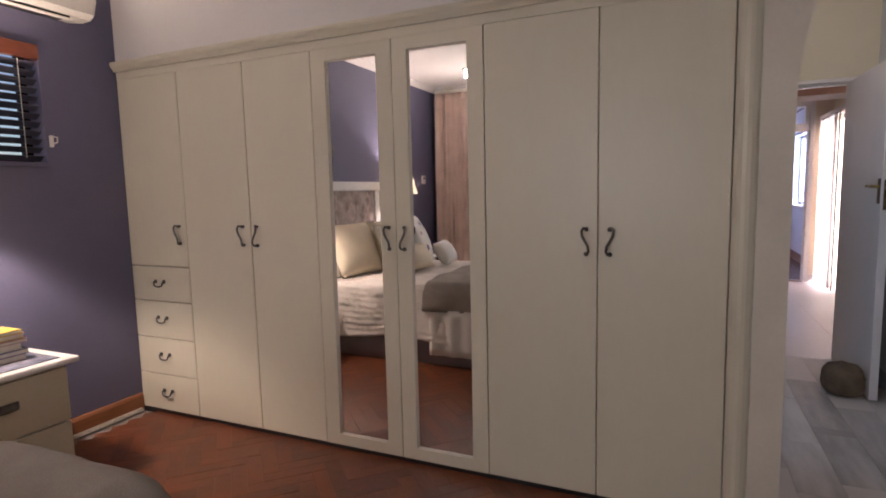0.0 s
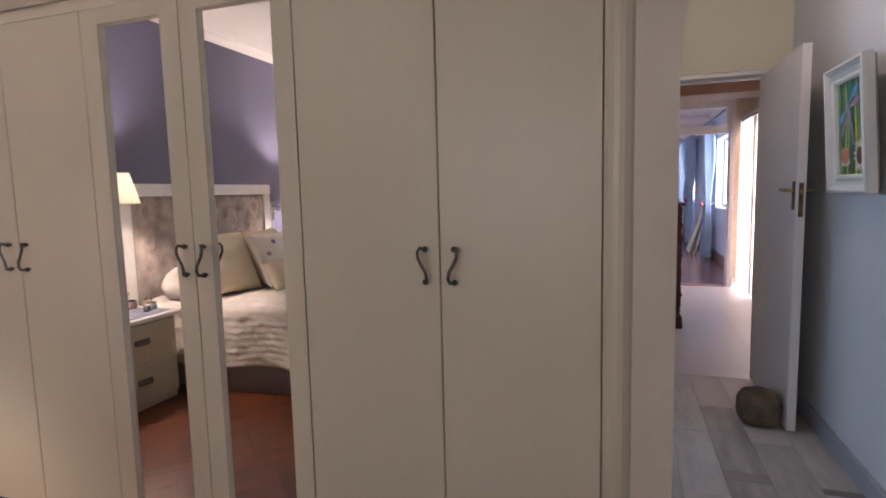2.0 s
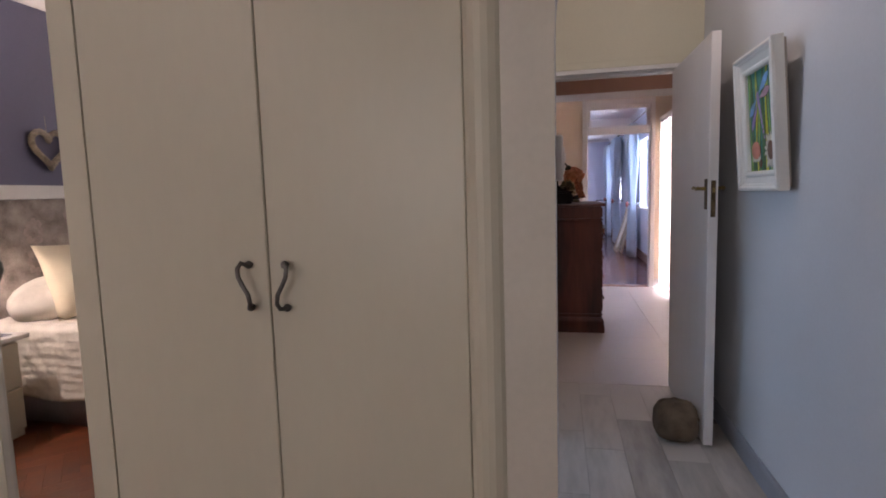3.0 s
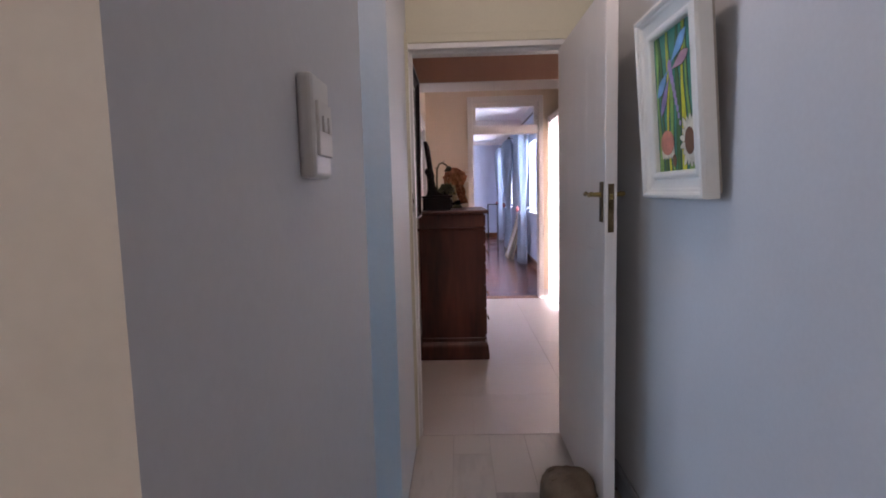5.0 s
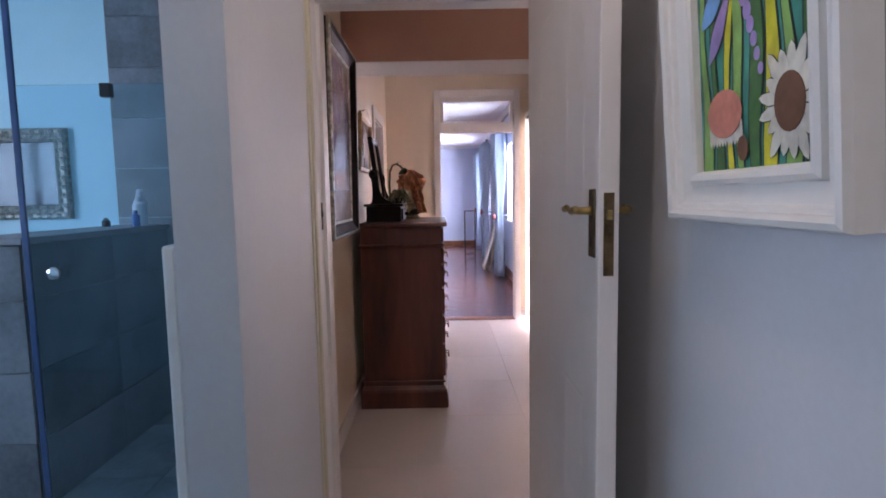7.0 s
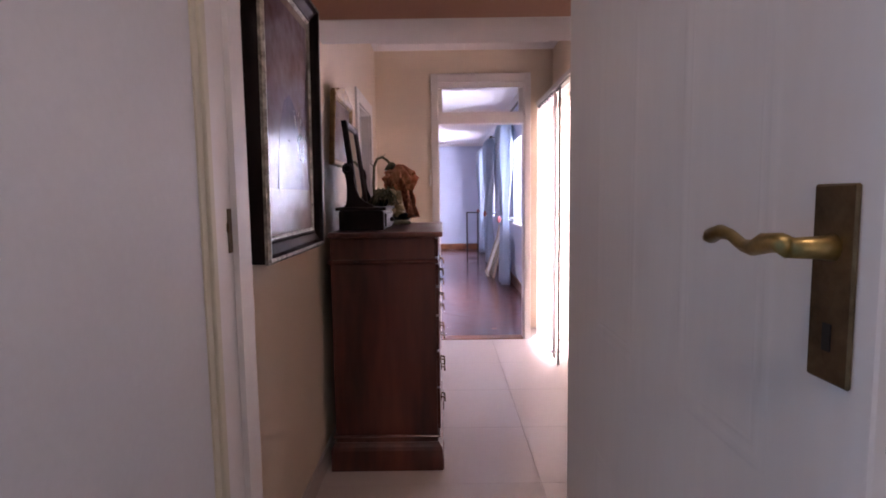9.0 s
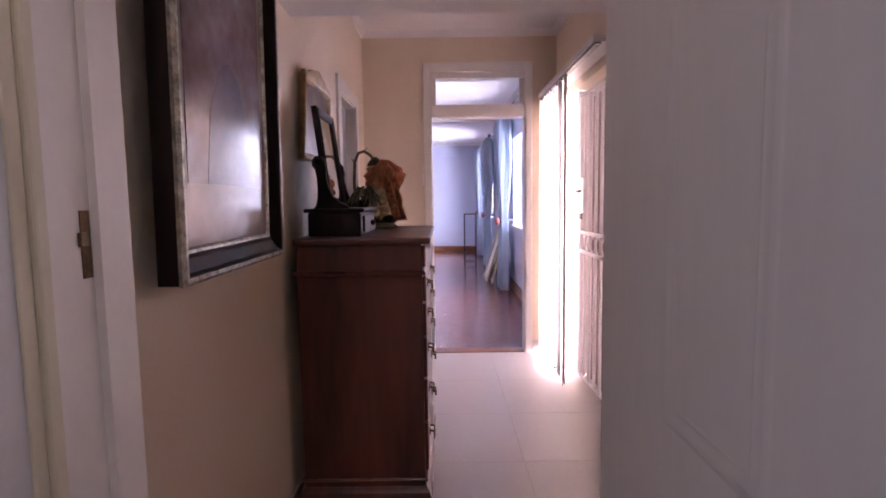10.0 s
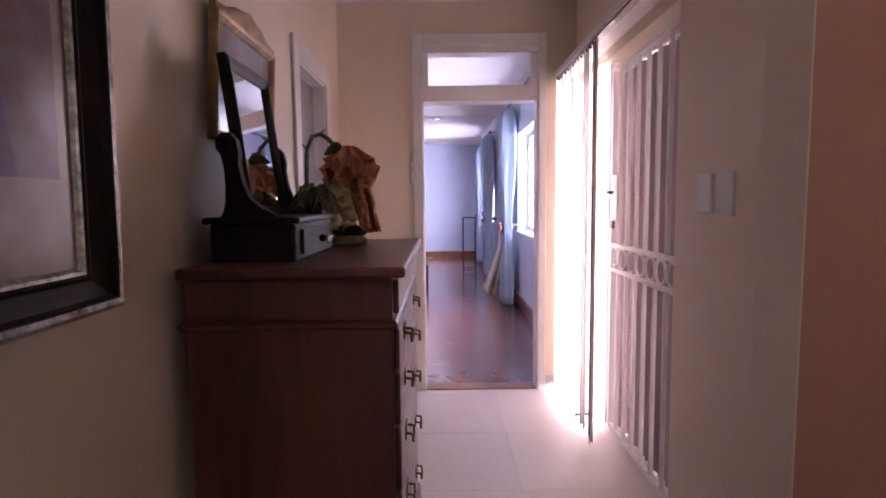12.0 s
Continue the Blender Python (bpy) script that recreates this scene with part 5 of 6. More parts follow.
study_frame()
t = thing("door_2", (0.42, 8.11, 0), "closed white door in the passage, its shade put into a grey leaf", "door", kind="structure")
# white leaf takes the skirting grey: the recess's shade is in its colour
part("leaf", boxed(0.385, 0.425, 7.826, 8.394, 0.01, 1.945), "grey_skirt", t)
part("door_handle", tube(bmesh.new(), [(0.425, 7.90, 1.0), (0.46, 7.90, 1.0), (0.465, 7.94, 1.0), (0.465, 8.0, 1.0)], 0.008, 8), "brass", t, "", True)
bm = bmesh.new()
for _a, _b, _c, _d in ((7.715, 7.81, 0, 2.05), (8.41, 8.505, 0, 2.05), (7.81, 8.41, 1.96, 2.05)):
    box(bm, 0.489, 0.506, _a, _b, _c, _d, bevel=0.004, seg=1)
for _a, _b, _c, _d in ((7.801, 7.825, 0, 1.974), (8.395, 8.419, 0, 1.974), (7.825, 8.395, 1.95, 1.974)):
    box(bm, 0.372, 0.489, _a, _b, _c, _d)
setting("frame_passage_door", bm, "white_trim", "white moulded door surround in the passage", "door frame")


def security_gate():
    x, y0, y1, z0, z1 = 2.085, 7.325, 8.17, 0.03, 1.985
    t = thing("security_gate", (x, (y0 + y1) / 2, 0), "white steel security gate with a band of rings", "gate")
    bm = bmesh.new()
    for a, b in ((y0, y0 + 0.025), (y1 - 0.025, y1)):
        box(bm, x - 0.0125, x + 0.0125, a, b, z0, z1, bevel=0.002, seg=1)
    for z in (z0, z1 - 0.025, 1.038, 0.905):
        box(bm, x - 0.011, x + 0.011, y0 + 0.025, y1 - 0.025, z, z + 0.022, bevel=0.002, seg=1)
    part("gate_frame", bm, "gate", t)
    n = 7
    for i in range(1, n):
        y = y0 + i * (y1 - y0) / n
        for a, b in ((z0 + 0.022, 0.905), (1.06, z1 - 0.025)):
            part("bar", boxed(x - 0.009, x + 0.009, y - 0.009, y + 0.009, a, b, bevel=0.002, seg=1), "gate", t)
    for i in range(7):
        y = y0 + (i + 0.5) * (y1 - y0) / 7
        part("ring", tube(bmesh.new(), [(x, y + 0.055 * math.cos(k * math.tau / 20), 0.982 + 0.054 * math.sin(k * math.tau / 20)) for k in range(20)], 0.007, 6, True), "gate", t, "", True)
    lock = part("lock_box", boxed(x - 0.016, x + 0.016, y1 - 0.12, y1 - 0.028, 1.18, 1.42, bevel=0.003), "gate", t, "white steel lock box")
    part("lever", tube(bmesh.new(), [(x - 0.016, y1 - 0.06, 1.33), (x - 0.05, y1 - 0.06, 1.33), (x - 0.055, y1 - 0.09, 1.33), (x - 0.055, y1 - 0.15, 1.325)], 0.007, 8), "dark_brass", lock, "dark metal lever", True)
    part("padlock", boxed(x - 0.032, x - 0.017, y1 - 0.10, y1 - 0.06, 1.14, 1.18, bevel=0.004), "iron", lock)


security_gate()
# closed blind behind the gate
t = thing("vertical_blind", (2.18, 7.74, 0), "closed pale pink vertical blind behind the gate", "blind")
part("head_rail", boxed(2.15, 2.21, 7.305, 8.23, 1.975, 2.025, bevel=0.003, seg=1), "gate", t)
for _i in range(11):
    _y = 7.345 + _i * 0.082
    bm = sheet(bmesh.new(), 5, 8, lambda p, q: Vector((2.165 - 0.03 * (p - 0.5) + 0.008 * math.cos((p - 0.5) * math.pi) * (1 if _i % 2 else -0.4), _y + (p - 0.5) * 0.096, 0.004 + q * 1.966)))
    part("slat", thicken(bm, 0.0008), "blind_pink", t, "", True)
# added post, made deep to keep the door's daylight off the gate
part("light_stop_post", boxed(2.075, 2.219, 8.205, 8.262, 0.02, 2.02, bevel=0.003, seg=1), "gate", t)


def outer_door():
    t = thing("window_6", (2.25, 8.5, 0), "glazed outer door flooded with daylight", "window", kind="structure")
    bm = bmesh.new()
    for a, b, c, d in ((8.2625, 8.28, 0, 2.03), (8.76, 8.799, 0, 2.03), (8.28, 8.76, 0, 0.06), (8.28, 8.76, 1.97, 2.03), (8.28, 8.76, 1.36, 1.38)):
        box(bm, 2.22, 2.255, a, b, c, d)
    part("window_frame", bm, "gate", t)
    part("pane", boxed(2.235, 2.24, 8.28, 8.76, 0.06, 1.97), "glass", t).visible_shadow = False


outer_door()


def vertical_blinds():
    t = thing("vertical_blind", (1.97, 8.3, 0), "white vertical fabric blind hanging before the glazed door", "blind")
    part("head_rail", boxed(1.905, 2.049, 7.26, 8.845, 2.085, 2.122, bevel=0.004), "white_trim", t, "white aluminium head rail")
    part("track", boxed(1.915, 1.95, 7.27, 8.84, 2.074, 2.0845), "iron", t, "dark rail slot")
    slat, n = None, 15
    for i in range(n):
        y = 7.95 + i * (8.80 - 7.95) / (n - 1)
        if slat is None:
            bm = bmesh.new()
            sheet(bm, 6, 10, lambda p, q: Vector(((p - 0.5) * 0.088, 0.006 * math.cos((p - 0.5) * math.pi), 0.045 + q * 2.02)))
            slat = part("slat", thicken(bm, 0.0008), "blind", None, "", True)
            slat.parent = t
        s = slat if i == 0 else slat.copy()
        if i:
            scene.collection.objects.link(s)
        s.matrix_local = Matrix.Translation((1.925 - 1.97 + 0.006 * math.sin(i * 2.1), y - 8.3, 0)) @ Matrix.Rotation(radians(70 + 9 * math.sin(i * 1.7) if i else 84), 4, "Z")
        part("carrier", boxed(1.918, 1.932, y - 0.006, y + 0.006, 2.062, 2.078), "black", t)
        w = part("weight", boxed(-0.044, 0.044, -0.003, 0.003, 0.030, 0.047), "blind")
        w.parent, w.matrix_local = t, s.matrix_local
    part("chain", tube(bmesh.new(), [(1.925 + 0.02 * math.sin(k), 7.95 + k * 0.0607, 0.036 - 0.008 * (k % 2)) for k in range(15)], 0.0015, 5), "white_trim", t)
    part("pull_cord", tube(bmesh.new(), [(1.91, 7.92, 2.07), (1.908, 7.925, 1.2), (1.91, 7.93, 0.03)], 0.002, 5), "iron", t, "thin dark pull cord")


vertical_blinds()
light_switch("passage switches", 2.05, 6.875, 6.965, 1.235, 1.375, -1, 2, "white plastic light switch beside the gate")
light_switch("passage switches", 2.05, 7.005, 7.095, 1.245, 1.375, -1, 0, "white blank switch plate beside the gate", True)

# lobby window
t = thing("window_7", (2.7, 6.6, 1.49), "small bright lobby window with a wooden sill", "window", kind="structure")
bm = bmesh.new()
for _a, _b, _c, _d in ((2.38, 2.42, 1.525, 2.05), (3.01, 3.05, 1.525, 2.05), (2.42, 3.01, 1.525, 1.565), (2.42, 3.01, 2.01, 2.05)):
    box(bm, _a, _b, 6.60, 6.65, _c, _d)
part("window_frame", bm, "gilt", t, "varnished wooden window frame")
part("pane", boxed(2.42, 3.01, 6.62, 6.625, 1.565, 2.01), "glass", t).visible_shadow = False
part("window_sill", boxed(2.34, 3.09, 6.535, 6.60, 1.472, 1.5235, bevel=0.004), "white_trim", t, "pale painted sill")


def chest():
    x0, x1, y0, y1, h = 0.548, 1.036, 6.49, 7.38, 1.118
    t = thing("chest_of_drawers", ((x0 + x1) / 2, (y0 + y1) / 2, 0), "tall dark mahogany chest of drawers with drop pulls", "chest of drawers")
    part("carcass", boxed(x0, x1, y0, y1, 0.10, h - 0.001, bevel=0.003, seg=1), "mahogany", t)
    around = [(x1, y1, 0), (x1, y0, 0), (x0, y0, 0), (x0, y1, 0)]

    def band(name, sec, z, mat="mahogany"):
        bm = moulding(bmesh.new(), [(a, b, z) for a, b, _ in around], [(o, u) for o, u in sec], True)
        part(name, bm, mat, t)
    # the loop runs clockwise, so its left lies outside
    band("plinth", [(-0.002, 0), (0.022, 0), (0.022, 0.10), (0.018, 0.115), (0.010, 0.125), (0.004, 0.135), (-0.002, 0.135)], 0.0)
    band("base_bead", [(-0.002, 0), (0.008, 0.0), (0.012, 0.006), (0.008, 0.012), (-0.002, 0.012)], 0.158)
    band("frieze_bead", [(-0.002, 0), (0.010, 0), (0.014, 0.006), (0.014, 0.012), (0.008, 0.018), (-0.002, 0.022)], 0.995)
    bm = boxed(x0 - 0.005, x1 + 0.035, y0 - 0.035, y1 + 0.035, h, h + 0.026, bevel=0.007, seg=3)
    part("top", bm, "mahogany", t, "dark polished top")
    rows = [(0.185, 0.385), (0.395, 0.565), (0.575, 0.735), (0.745, 0.875), (0.885, 0.985)]
    for a, b in rows:
        d = part("drawer", boxed(x1 - 0.002, x1 + 0.014, y0 + 0.03, y1 - 0.03, a, b, bevel=0.005), "mahogany", t)
        for y in (y0 + 0.20, y1 - 0.20):
            z = (a + b) / 2
            bm = boxed(x1 + 0.0138, x1 + 0.018, y - 0.035, y + 0.035, z - 0.012, z + 0.022, bevel=0.001, seg=1)
            tube(bm, [(x1 + 0.016, y - 0.028, z + 0.006), (x1 + 0.034, y - 0.029, z + 0.004), (x1 + 0.036, y - 0.024, z - 0.018), (x1 + 0.036, y, z - 0.024), (x1 + 0.036, y + 0.024, z - 0.018), (x1 + 0.034, y + 0.029, z + 0.004), (x1 + 0.016, y + 0.028, z + 0.006)], 0.0042, 7)
            part("drop_pull", bm, "dark_brass", d, "dark brass drop pull", True)
    part("frieze_drawer", boxed(x1 - 0.002, x1 + 0.014, y0 + 0.03, y1 - 0.03, 1.022, 1.105, bevel=0.005), "mahogany", t)
    for y in (y0 + 0.04, y1 - 0.12):
        part("foot", boxed(x1 - 0.05, x1 + 0.028, y - 0.06, y + 0.14, 0.0005, 0.06, bevel=0.006), "mahogany", t)


chest()
TOP = 1.145


def dressing_mirror():
    t = thing("dressing_mirror", (0.65, 6.79, TOP), "dark carved dressing mirror on a small drawer box", "mirror")
    box_part = part("drawer_box", boxed(0.575, 0.79, 6.58, 7.02, TOP, TOP + 0.095, bevel=0.006), "ebony", t)
    part("base_lip", boxed(0.562, 0.805, 6.565, 7.035, TOP + 0.0955, TOP + 0.112, bevel=0.006), "ebony", t)
    d = part("drawer", boxed(0.791, 0.801, 6.62, 6.98, TOP + 0.015, TOP + 0.08, bevel=0.003), "ebony", t)
    part("knob", ball(bmesh.new(), (0.81, 6.80, TOP + 0.045), 0.012, 0.012, 0.012), "ebony", d, "", True)
    part("lock", boxed(0.8012, 0.805, 6.905, 6.96, TOP + 0.026, TOP + 0.068, bevel=0.001, seg=1), "chrome", d, "pale metal lock plate")
    for y in (6.60, 7.0):
        shape = [(0.600, 0.1125), (0.745, 0.1125), (0.735, 0.122), (0.705, 0.135), (0.676, 0.16), (0.660, 0.20), (0.652, 0.245), (0.654, 0.275), (0.648, 0.305), (0.634, 0.322), (0.612, 0.322), (0.598, 0.306), (0.598, 0.284), (0.610, 0.266), (0.616, 0.235), (0.618, 0.19), (0.616, 0.15), (0.610, 0.125)]
        p = part("upright", prism(bmesh.new(), shape, lambda a, b, d: Vector((a, y - 0.014 + d, TOP + b)), 0.028), "ebony", t, "carved scroll upright")
        part("scroll", ball(bmesh.new(), (0.624, y - 0.014, TOP + 0.298), 0.018, 0.010, 0.018, 2), "ebony", p, "", True)
        part("pivot", ball(bmesh.new(), (0.625, y + (0.03 if y < 6.8 else -0.03), TOP + 0.30), 0.012, 0.02, 0.012, 2), "brass", p, "", True)
    # tilting glass, leaning back to the wall at its top
    bm = bmesh.new()
    m = Matrix.Translation((0.63, 6.80, TOP + 0.30)) @ Matrix.Rotation(radians(-7), 4, "Y")

    def place(a, b, o):
        return m @ Vector((o, a - 0.165, b - 0.20))
    f = hollow_frame(t, "mirror_frame", place, 0.33, 0.43, [(0, -0.012), (0, 0.010), (0.008, 0.016), (0.022, 0.014), (0.034, 0.008), (0.036, 0.0)], "ebony", "dark tilting frame")
    part("glass", prism(bmesh.new(), [(0.034, 0.034), (0.296, 0.034), (0.296, 0.396), (0.034, 0.396)], lambda a, b, d: place(a, b, d), 0.003), "mirror", f)
    part("back", prism(bmesh.new(), [(0.004, 0.004), (0.326, 0.004), (0.326, 0.426), (0.004, 0.426)], lambda a, b, d: place(a, b, -0.012 + d), 0.008), "ebony", f)


dressing_mirror()


def flower_lamp():
    cx, cy = 0.795, 7.22
    t = thing("flower_lamp", (cx, cy, TOP), "orange silk flower-shaped figurine lamp on the chest", "lamp")
    part("base", lathe(bmesh.new(), [(0.085, TOP), (0.09, TOP + 0.008), (0.075, TOP + 0.022), (0.03, TOP + 0.035)], (cx, cy, 0)), "moss", t, "", True)
    for k in range(9):
        a = k * math.tau / 9 + 0.2
        bm = sheet(bmesh.new(), 6, 4, lambda p, q: Vector((cx + 0.02 + math.cos(a) * (0.03 + 0.085 * p) - math.sin(a) * (q - 0.5) * 0.06 * math.sin(math.pi * min(0.98, p * 0.9 + 0.08)), cy + math.sin(a) * (0.03 + 0.085 * p) + math.cos(a) * (q - 0.5) * 0.06 * math.sin(math.pi * min(0.98, p * 0.9 + 0.08)), TOP + 0.015 + 0.07 * p * (1 - p * 0.4) * (1 + 0.3 * math.sin(k * 2)))))
        part("leaf", thicken(bm, 0.002), "dark_leaf", t, "dark green moulded leaf", True)
    stem = [(cx - 0.11, cy, TOP + 0.02), (cx - 0.125, cy, TOP + 0.12), (cx - 0.13, cy, TOP + 0.24), (cx - 0.125, cy, TOP + 0.34), (cx - 0.105, cy, TOP + 0.385), (cx - 0.075, cy, TOP + 0.395), (cx - 0.045, cy, TOP + 0.375), (cx - 0.025, cy, TOP + 0.35)]
    part("stem", tube(bmesh.new(), stem, 0.008, 8), "moss", t, "curved dark stem", True)
    for k, (a, b) in enumerate(((1, 0.02), (3, -0.02), (5, 0.018))):
        p = Vector(stem[a])
        part("thorn", tube(bmesh.new(), [p, p + Vector((b, 0.006, 0.02))], 0.004, 6, taper=[1, 0.3]), "moss", t)
    part("sepal", lathe(bmesh.new(), [(0.01, TOP + 0.365), (0.03, TOP + 0.345), (0.045, TOP + 0.32)], (cx - 0.02, cy, 0), 14), "moss", t, "", True)
    # ruffled bell of silk petals in three tiers
    for tier, (r0, r1, z0, z1, n) in enumerate(((0.02, 0.075, 0.35, 0.285, 6), (0.04, 0.088, 0.325, 0.25, 7), (0.035, 0.075, 0.295, 0.215, 6))):
        for k in range(n):
            a0 = k * math.tau / n + tier * 0.4

            def f(p, q, a0=a0, r0=r0, r1=r1, z0=z0, z1=z1, n=n, k=k):
                a = a0 + (q - 0.5) * math.tau / n * 1.25
                r = r0 + (r1 - r0) * p ** 0.7 + 0.020 * math.sin(q * 11 + k * 2.1) * p
                return Vector((cx + 0.028 + r * math.cos(a) * 1.05, cy + r * math.sin(a), TOP + z0 + (z1 - z0) * p + 0.026 * math.sin(q * 13 + k * 1.7) * p * p))
            part("petal", thicken(sheet(bmesh.new(), 8, 8, f), 0.0015), "orange_silk", t, "ruffled orange silk petal", True)
    rng = random.Random(8)
    for k in range(11):
        h = k / 10
        a = k * 2.1
        r = 0.034 * (1 - 0.35 * h)
        c = Vector((cx - 0.015 + r * math.cos(a), cy - 0.01 + r * math.sin(a), TOP + 0.05 + 0.16 * h))
        bm = ball(bmesh.new(), c, 0.030 + 0.010 * rng.random(), 0.030, 0.024 + 0.016 * rng.random(), 3)
        for v in bm.verts:
            v.co += v.normal * 0.012 * noise.noise(v.co * 45)
        part("gown_fold", bm, "gold_cloth", t, "draped gold cloth", True)
    # long crimped fibre falling at one side
    for k in range(40):
        a, r = k * 2.4, 0.006 + 0.032 * ((k * 0.618) % 1)
        x, y = cx + 0.075 + r * math.cos(a), cy - 0.02 + r * 1.2 * math.sin(a)
        line = [(x - 0.025 + 0.006 * j + 0.006 * math.sin(j * 1.6 + k), y + 0.006 * math.cos(j * 1.8 + k), TOP + 0.245 - 0.026 * j) for j in range(9)]
        part("strand", tube(bmesh.new(), line, 0.0065, 5, taper=[0.7, 1, 1, 1, 1, 1, 0.9, 0.8, 0.4]), "copper_hair", t, "crimped copper fibre", True)


flower_lamp()


def dry_plant():
    cx, cy, cz = 0.745, 6.98, TOP + 0.112
    t = thing("dried_plant", (cx, cy, cz), "small dried grey-green plant on the mirror box", "plant")
    part("pot", lathe(bmesh.new(), [(0.024, cz), (0.034, cz + 0.035), (0.030, cz + 0.036)], (cx, cy, 0)), "ebony", t, "", True)
    rng = random.Random(4)
    for k in range(60):
        a, L, up = rng.random() * math.tau, 0.035 + 0.055 * rng.random(), 0.04 + 0.07 * rng.random()
        line = []
        for s in (0, 0.25, 0.5, 0.75, 1.0):
            w = a + 0.5 * math.sin(s * 4 + k)
            line.append(Vector((cx + L * s * math.cos(w), cy + L * s * math.sin(w), max(cz + 0.004, cz + 0.034 + up * 3.2 * s * (0.85 - s)))))
        part("leaf", tube(bmesh.new(), line, 0.0045, 5, taper=[0.6, 1.1, 1.3, 1.0, 0.3]), "moss", t, "curling dry leaf", True)


dry_plant()
for _n, _c, _d in (("print_sky", (0.16, 0.095, 0.085), (0.30, 0.26, 0.36)), ("print_mist", (0.10, 0.085, 0.14), (0.20, 0.17, 0.26)), ("print_mat", (0.29, 0.245, 0.24), (0.38, 0.33, 0.32))):
    M[_n] = material(_n, _c, 0.19, vary=0.15, scale=4, grain=20, bump=0.0, coat=0.12, second=_d)
    M[_n].node_tree.nodes["Principled BSDF"].inputs["Specular IOR Level"].default_value = 0.25


def large_print():
    w, h = 0.685, 0.91
    t = thing("framed_print", (0.50, 5.84, 1.115), "large dark-framed misty print on the passage wall", "picture")

    def place(a, b, o):
        return Vector((0.534 + o, 5.495 + a, 1.118 + b))
    hollow_frame(t, "frame", place, w, h, [(0, 0), (0, 0.050), (0.006, 0.058), (0.016, 0.056), (0.022, 0.046), (0.050, 0.034), (0.056, 0.036), (0.062, 0.030)], "ebony", "deep dark wooden frame")
    hollow_frame(t, "slip", place, w, h, [(0.060, 0.026), (0.061, 0.033), (0.067, 0.032), (0.072, 0.026)], "silver_gilt", "thin tarnished silver slip")
    hollow_frame(t, "outer_edge", place, w, h, [(-0.001, 0.044), (-0.003, 0.053), (0.005, 0.0598), (0.0145, 0.0592)], "silver_gilt", "worn silver outer bead")
    part("backing", prism(bmesh.new(), [(0.004, 0.004), (w - 0.004, 0.004), (w - 0.004, h - 0.004), (0.004, h - 0.004)], lambda a, b, d: place(a, b, d), 0.022), "ebony", t)
    part("mat", prism(bmesh.new(), [(0.066, 0.066), (w - 0.066, 0.066), (w - 0.066, h - 0.066), (0.066, h - 0.066)], lambda a, b, d: place(a, b, 0.0222 + d), 0.002), "print_mat", t, "pale mount under glass")
    part("print", prism(bmesh.new(), [(0.10, 0.215), (w - 0.10, 0.215), (w - 0.10, h - 0.10), (0.10, h - 0.10)], lambda a, b, d: place(a, b, 0.0245 + d), 0.0015), "print_sky", t, "blurred mauve and brown landscape print")
    part("hill", prism(bmesh.new(), [(0.20, 0.216), (0.23, 0.40), (0.29, 0.50), (0.35, 0.53), (0.42, 0.49), (0.47, 0.37), (0.50, 0.216)], lambda a, b, d: place(a, b, 0.0262 + d), 0.0006), "print_mist", t)
    part("hanging_batten", boxed(0.4905, 0.5345, 5.60, 6.08, 1.80, 1.84), "ebony", t)
    t.rotation_euler = (0, radians(0.6), 0)


large_print()


def small_picture():
    w, h = 0.53, 0.37
    t = thing("framed_picture", (0.50, 7.03, 1.47), "gilt-framed pale picture with a shaped top", "picture")

    def place(a, b, o):
        return Vector((0.494 + o, 6.785 + a, 1.475 + b))
    hollow_frame(t, "frame", place, w, h, [(0, 0), (0, 0.022), (0.006, 0.028), (0.018, 0.026), (0.03, 0.016), (0.034, 0.008)], "gilt", "brown gilded frame")
    part("backing", prism(bmesh.new(), [(0.004, 0.004), (w - 0.004, 0.004), (w - 0.004, h - 0.004), (0.004, h - 0.004)], lambda a, b, d: place(a, b, d), 0.009), "ebony", t)
    part("print", prism(bmesh.new(), [(0.03, 0.03), (w - 0.03, 0.03), (w - 0.03, h - 0.03), (0.03, h - 0.03)], lambda a, b, d: place(a, b, 0.0092 + d), 0.002), "print_mat", t, "pale print")
    crest = [(0.0, 0.0), (w, 0.0), (w, 0.012), (w - 0.08, 0.018), (w - 0.14, 0.04), (w / 2 + 0.06, 0.05), (w / 2, 0.062), (w / 2 - 0.06, 0.05), (0.14, 0.04), (0.08, 0.018), (0, 0.012)]
    part("crest", prism(bmesh.new(), crest, lambda a, b, d: place(a, h + b, 0.004 + d), 0.018), "gilt", t, "scrolled gilt crest")
    t.rotation_euler = (0, radians(3.0), 0)


small_picture()

# ---------------------------------------------------------------- study
SK = [(0, 0), (0.018, 0), (0.018, 0.12), (0.012, 0.135), (0, 0.14)]
setting("baseboard_study", moulding(bmesh.new(), [(2.11, 8.98, 0), (2.11, 17.6, 0), (-2.7, 17.6, 0), (-2.7, 8.98, 0)], SK), "skirt_wood", "varnished wooden skirting board", "baseboard")
setting("cornice_study", moulding(bmesh.new(), [(2.11, 8.98, 2.56), (2.11, 17.6, 2.56), (-2.7, 17.6, 2.56)], COVE), "ceiling", "white coved study cornice", "cornice")


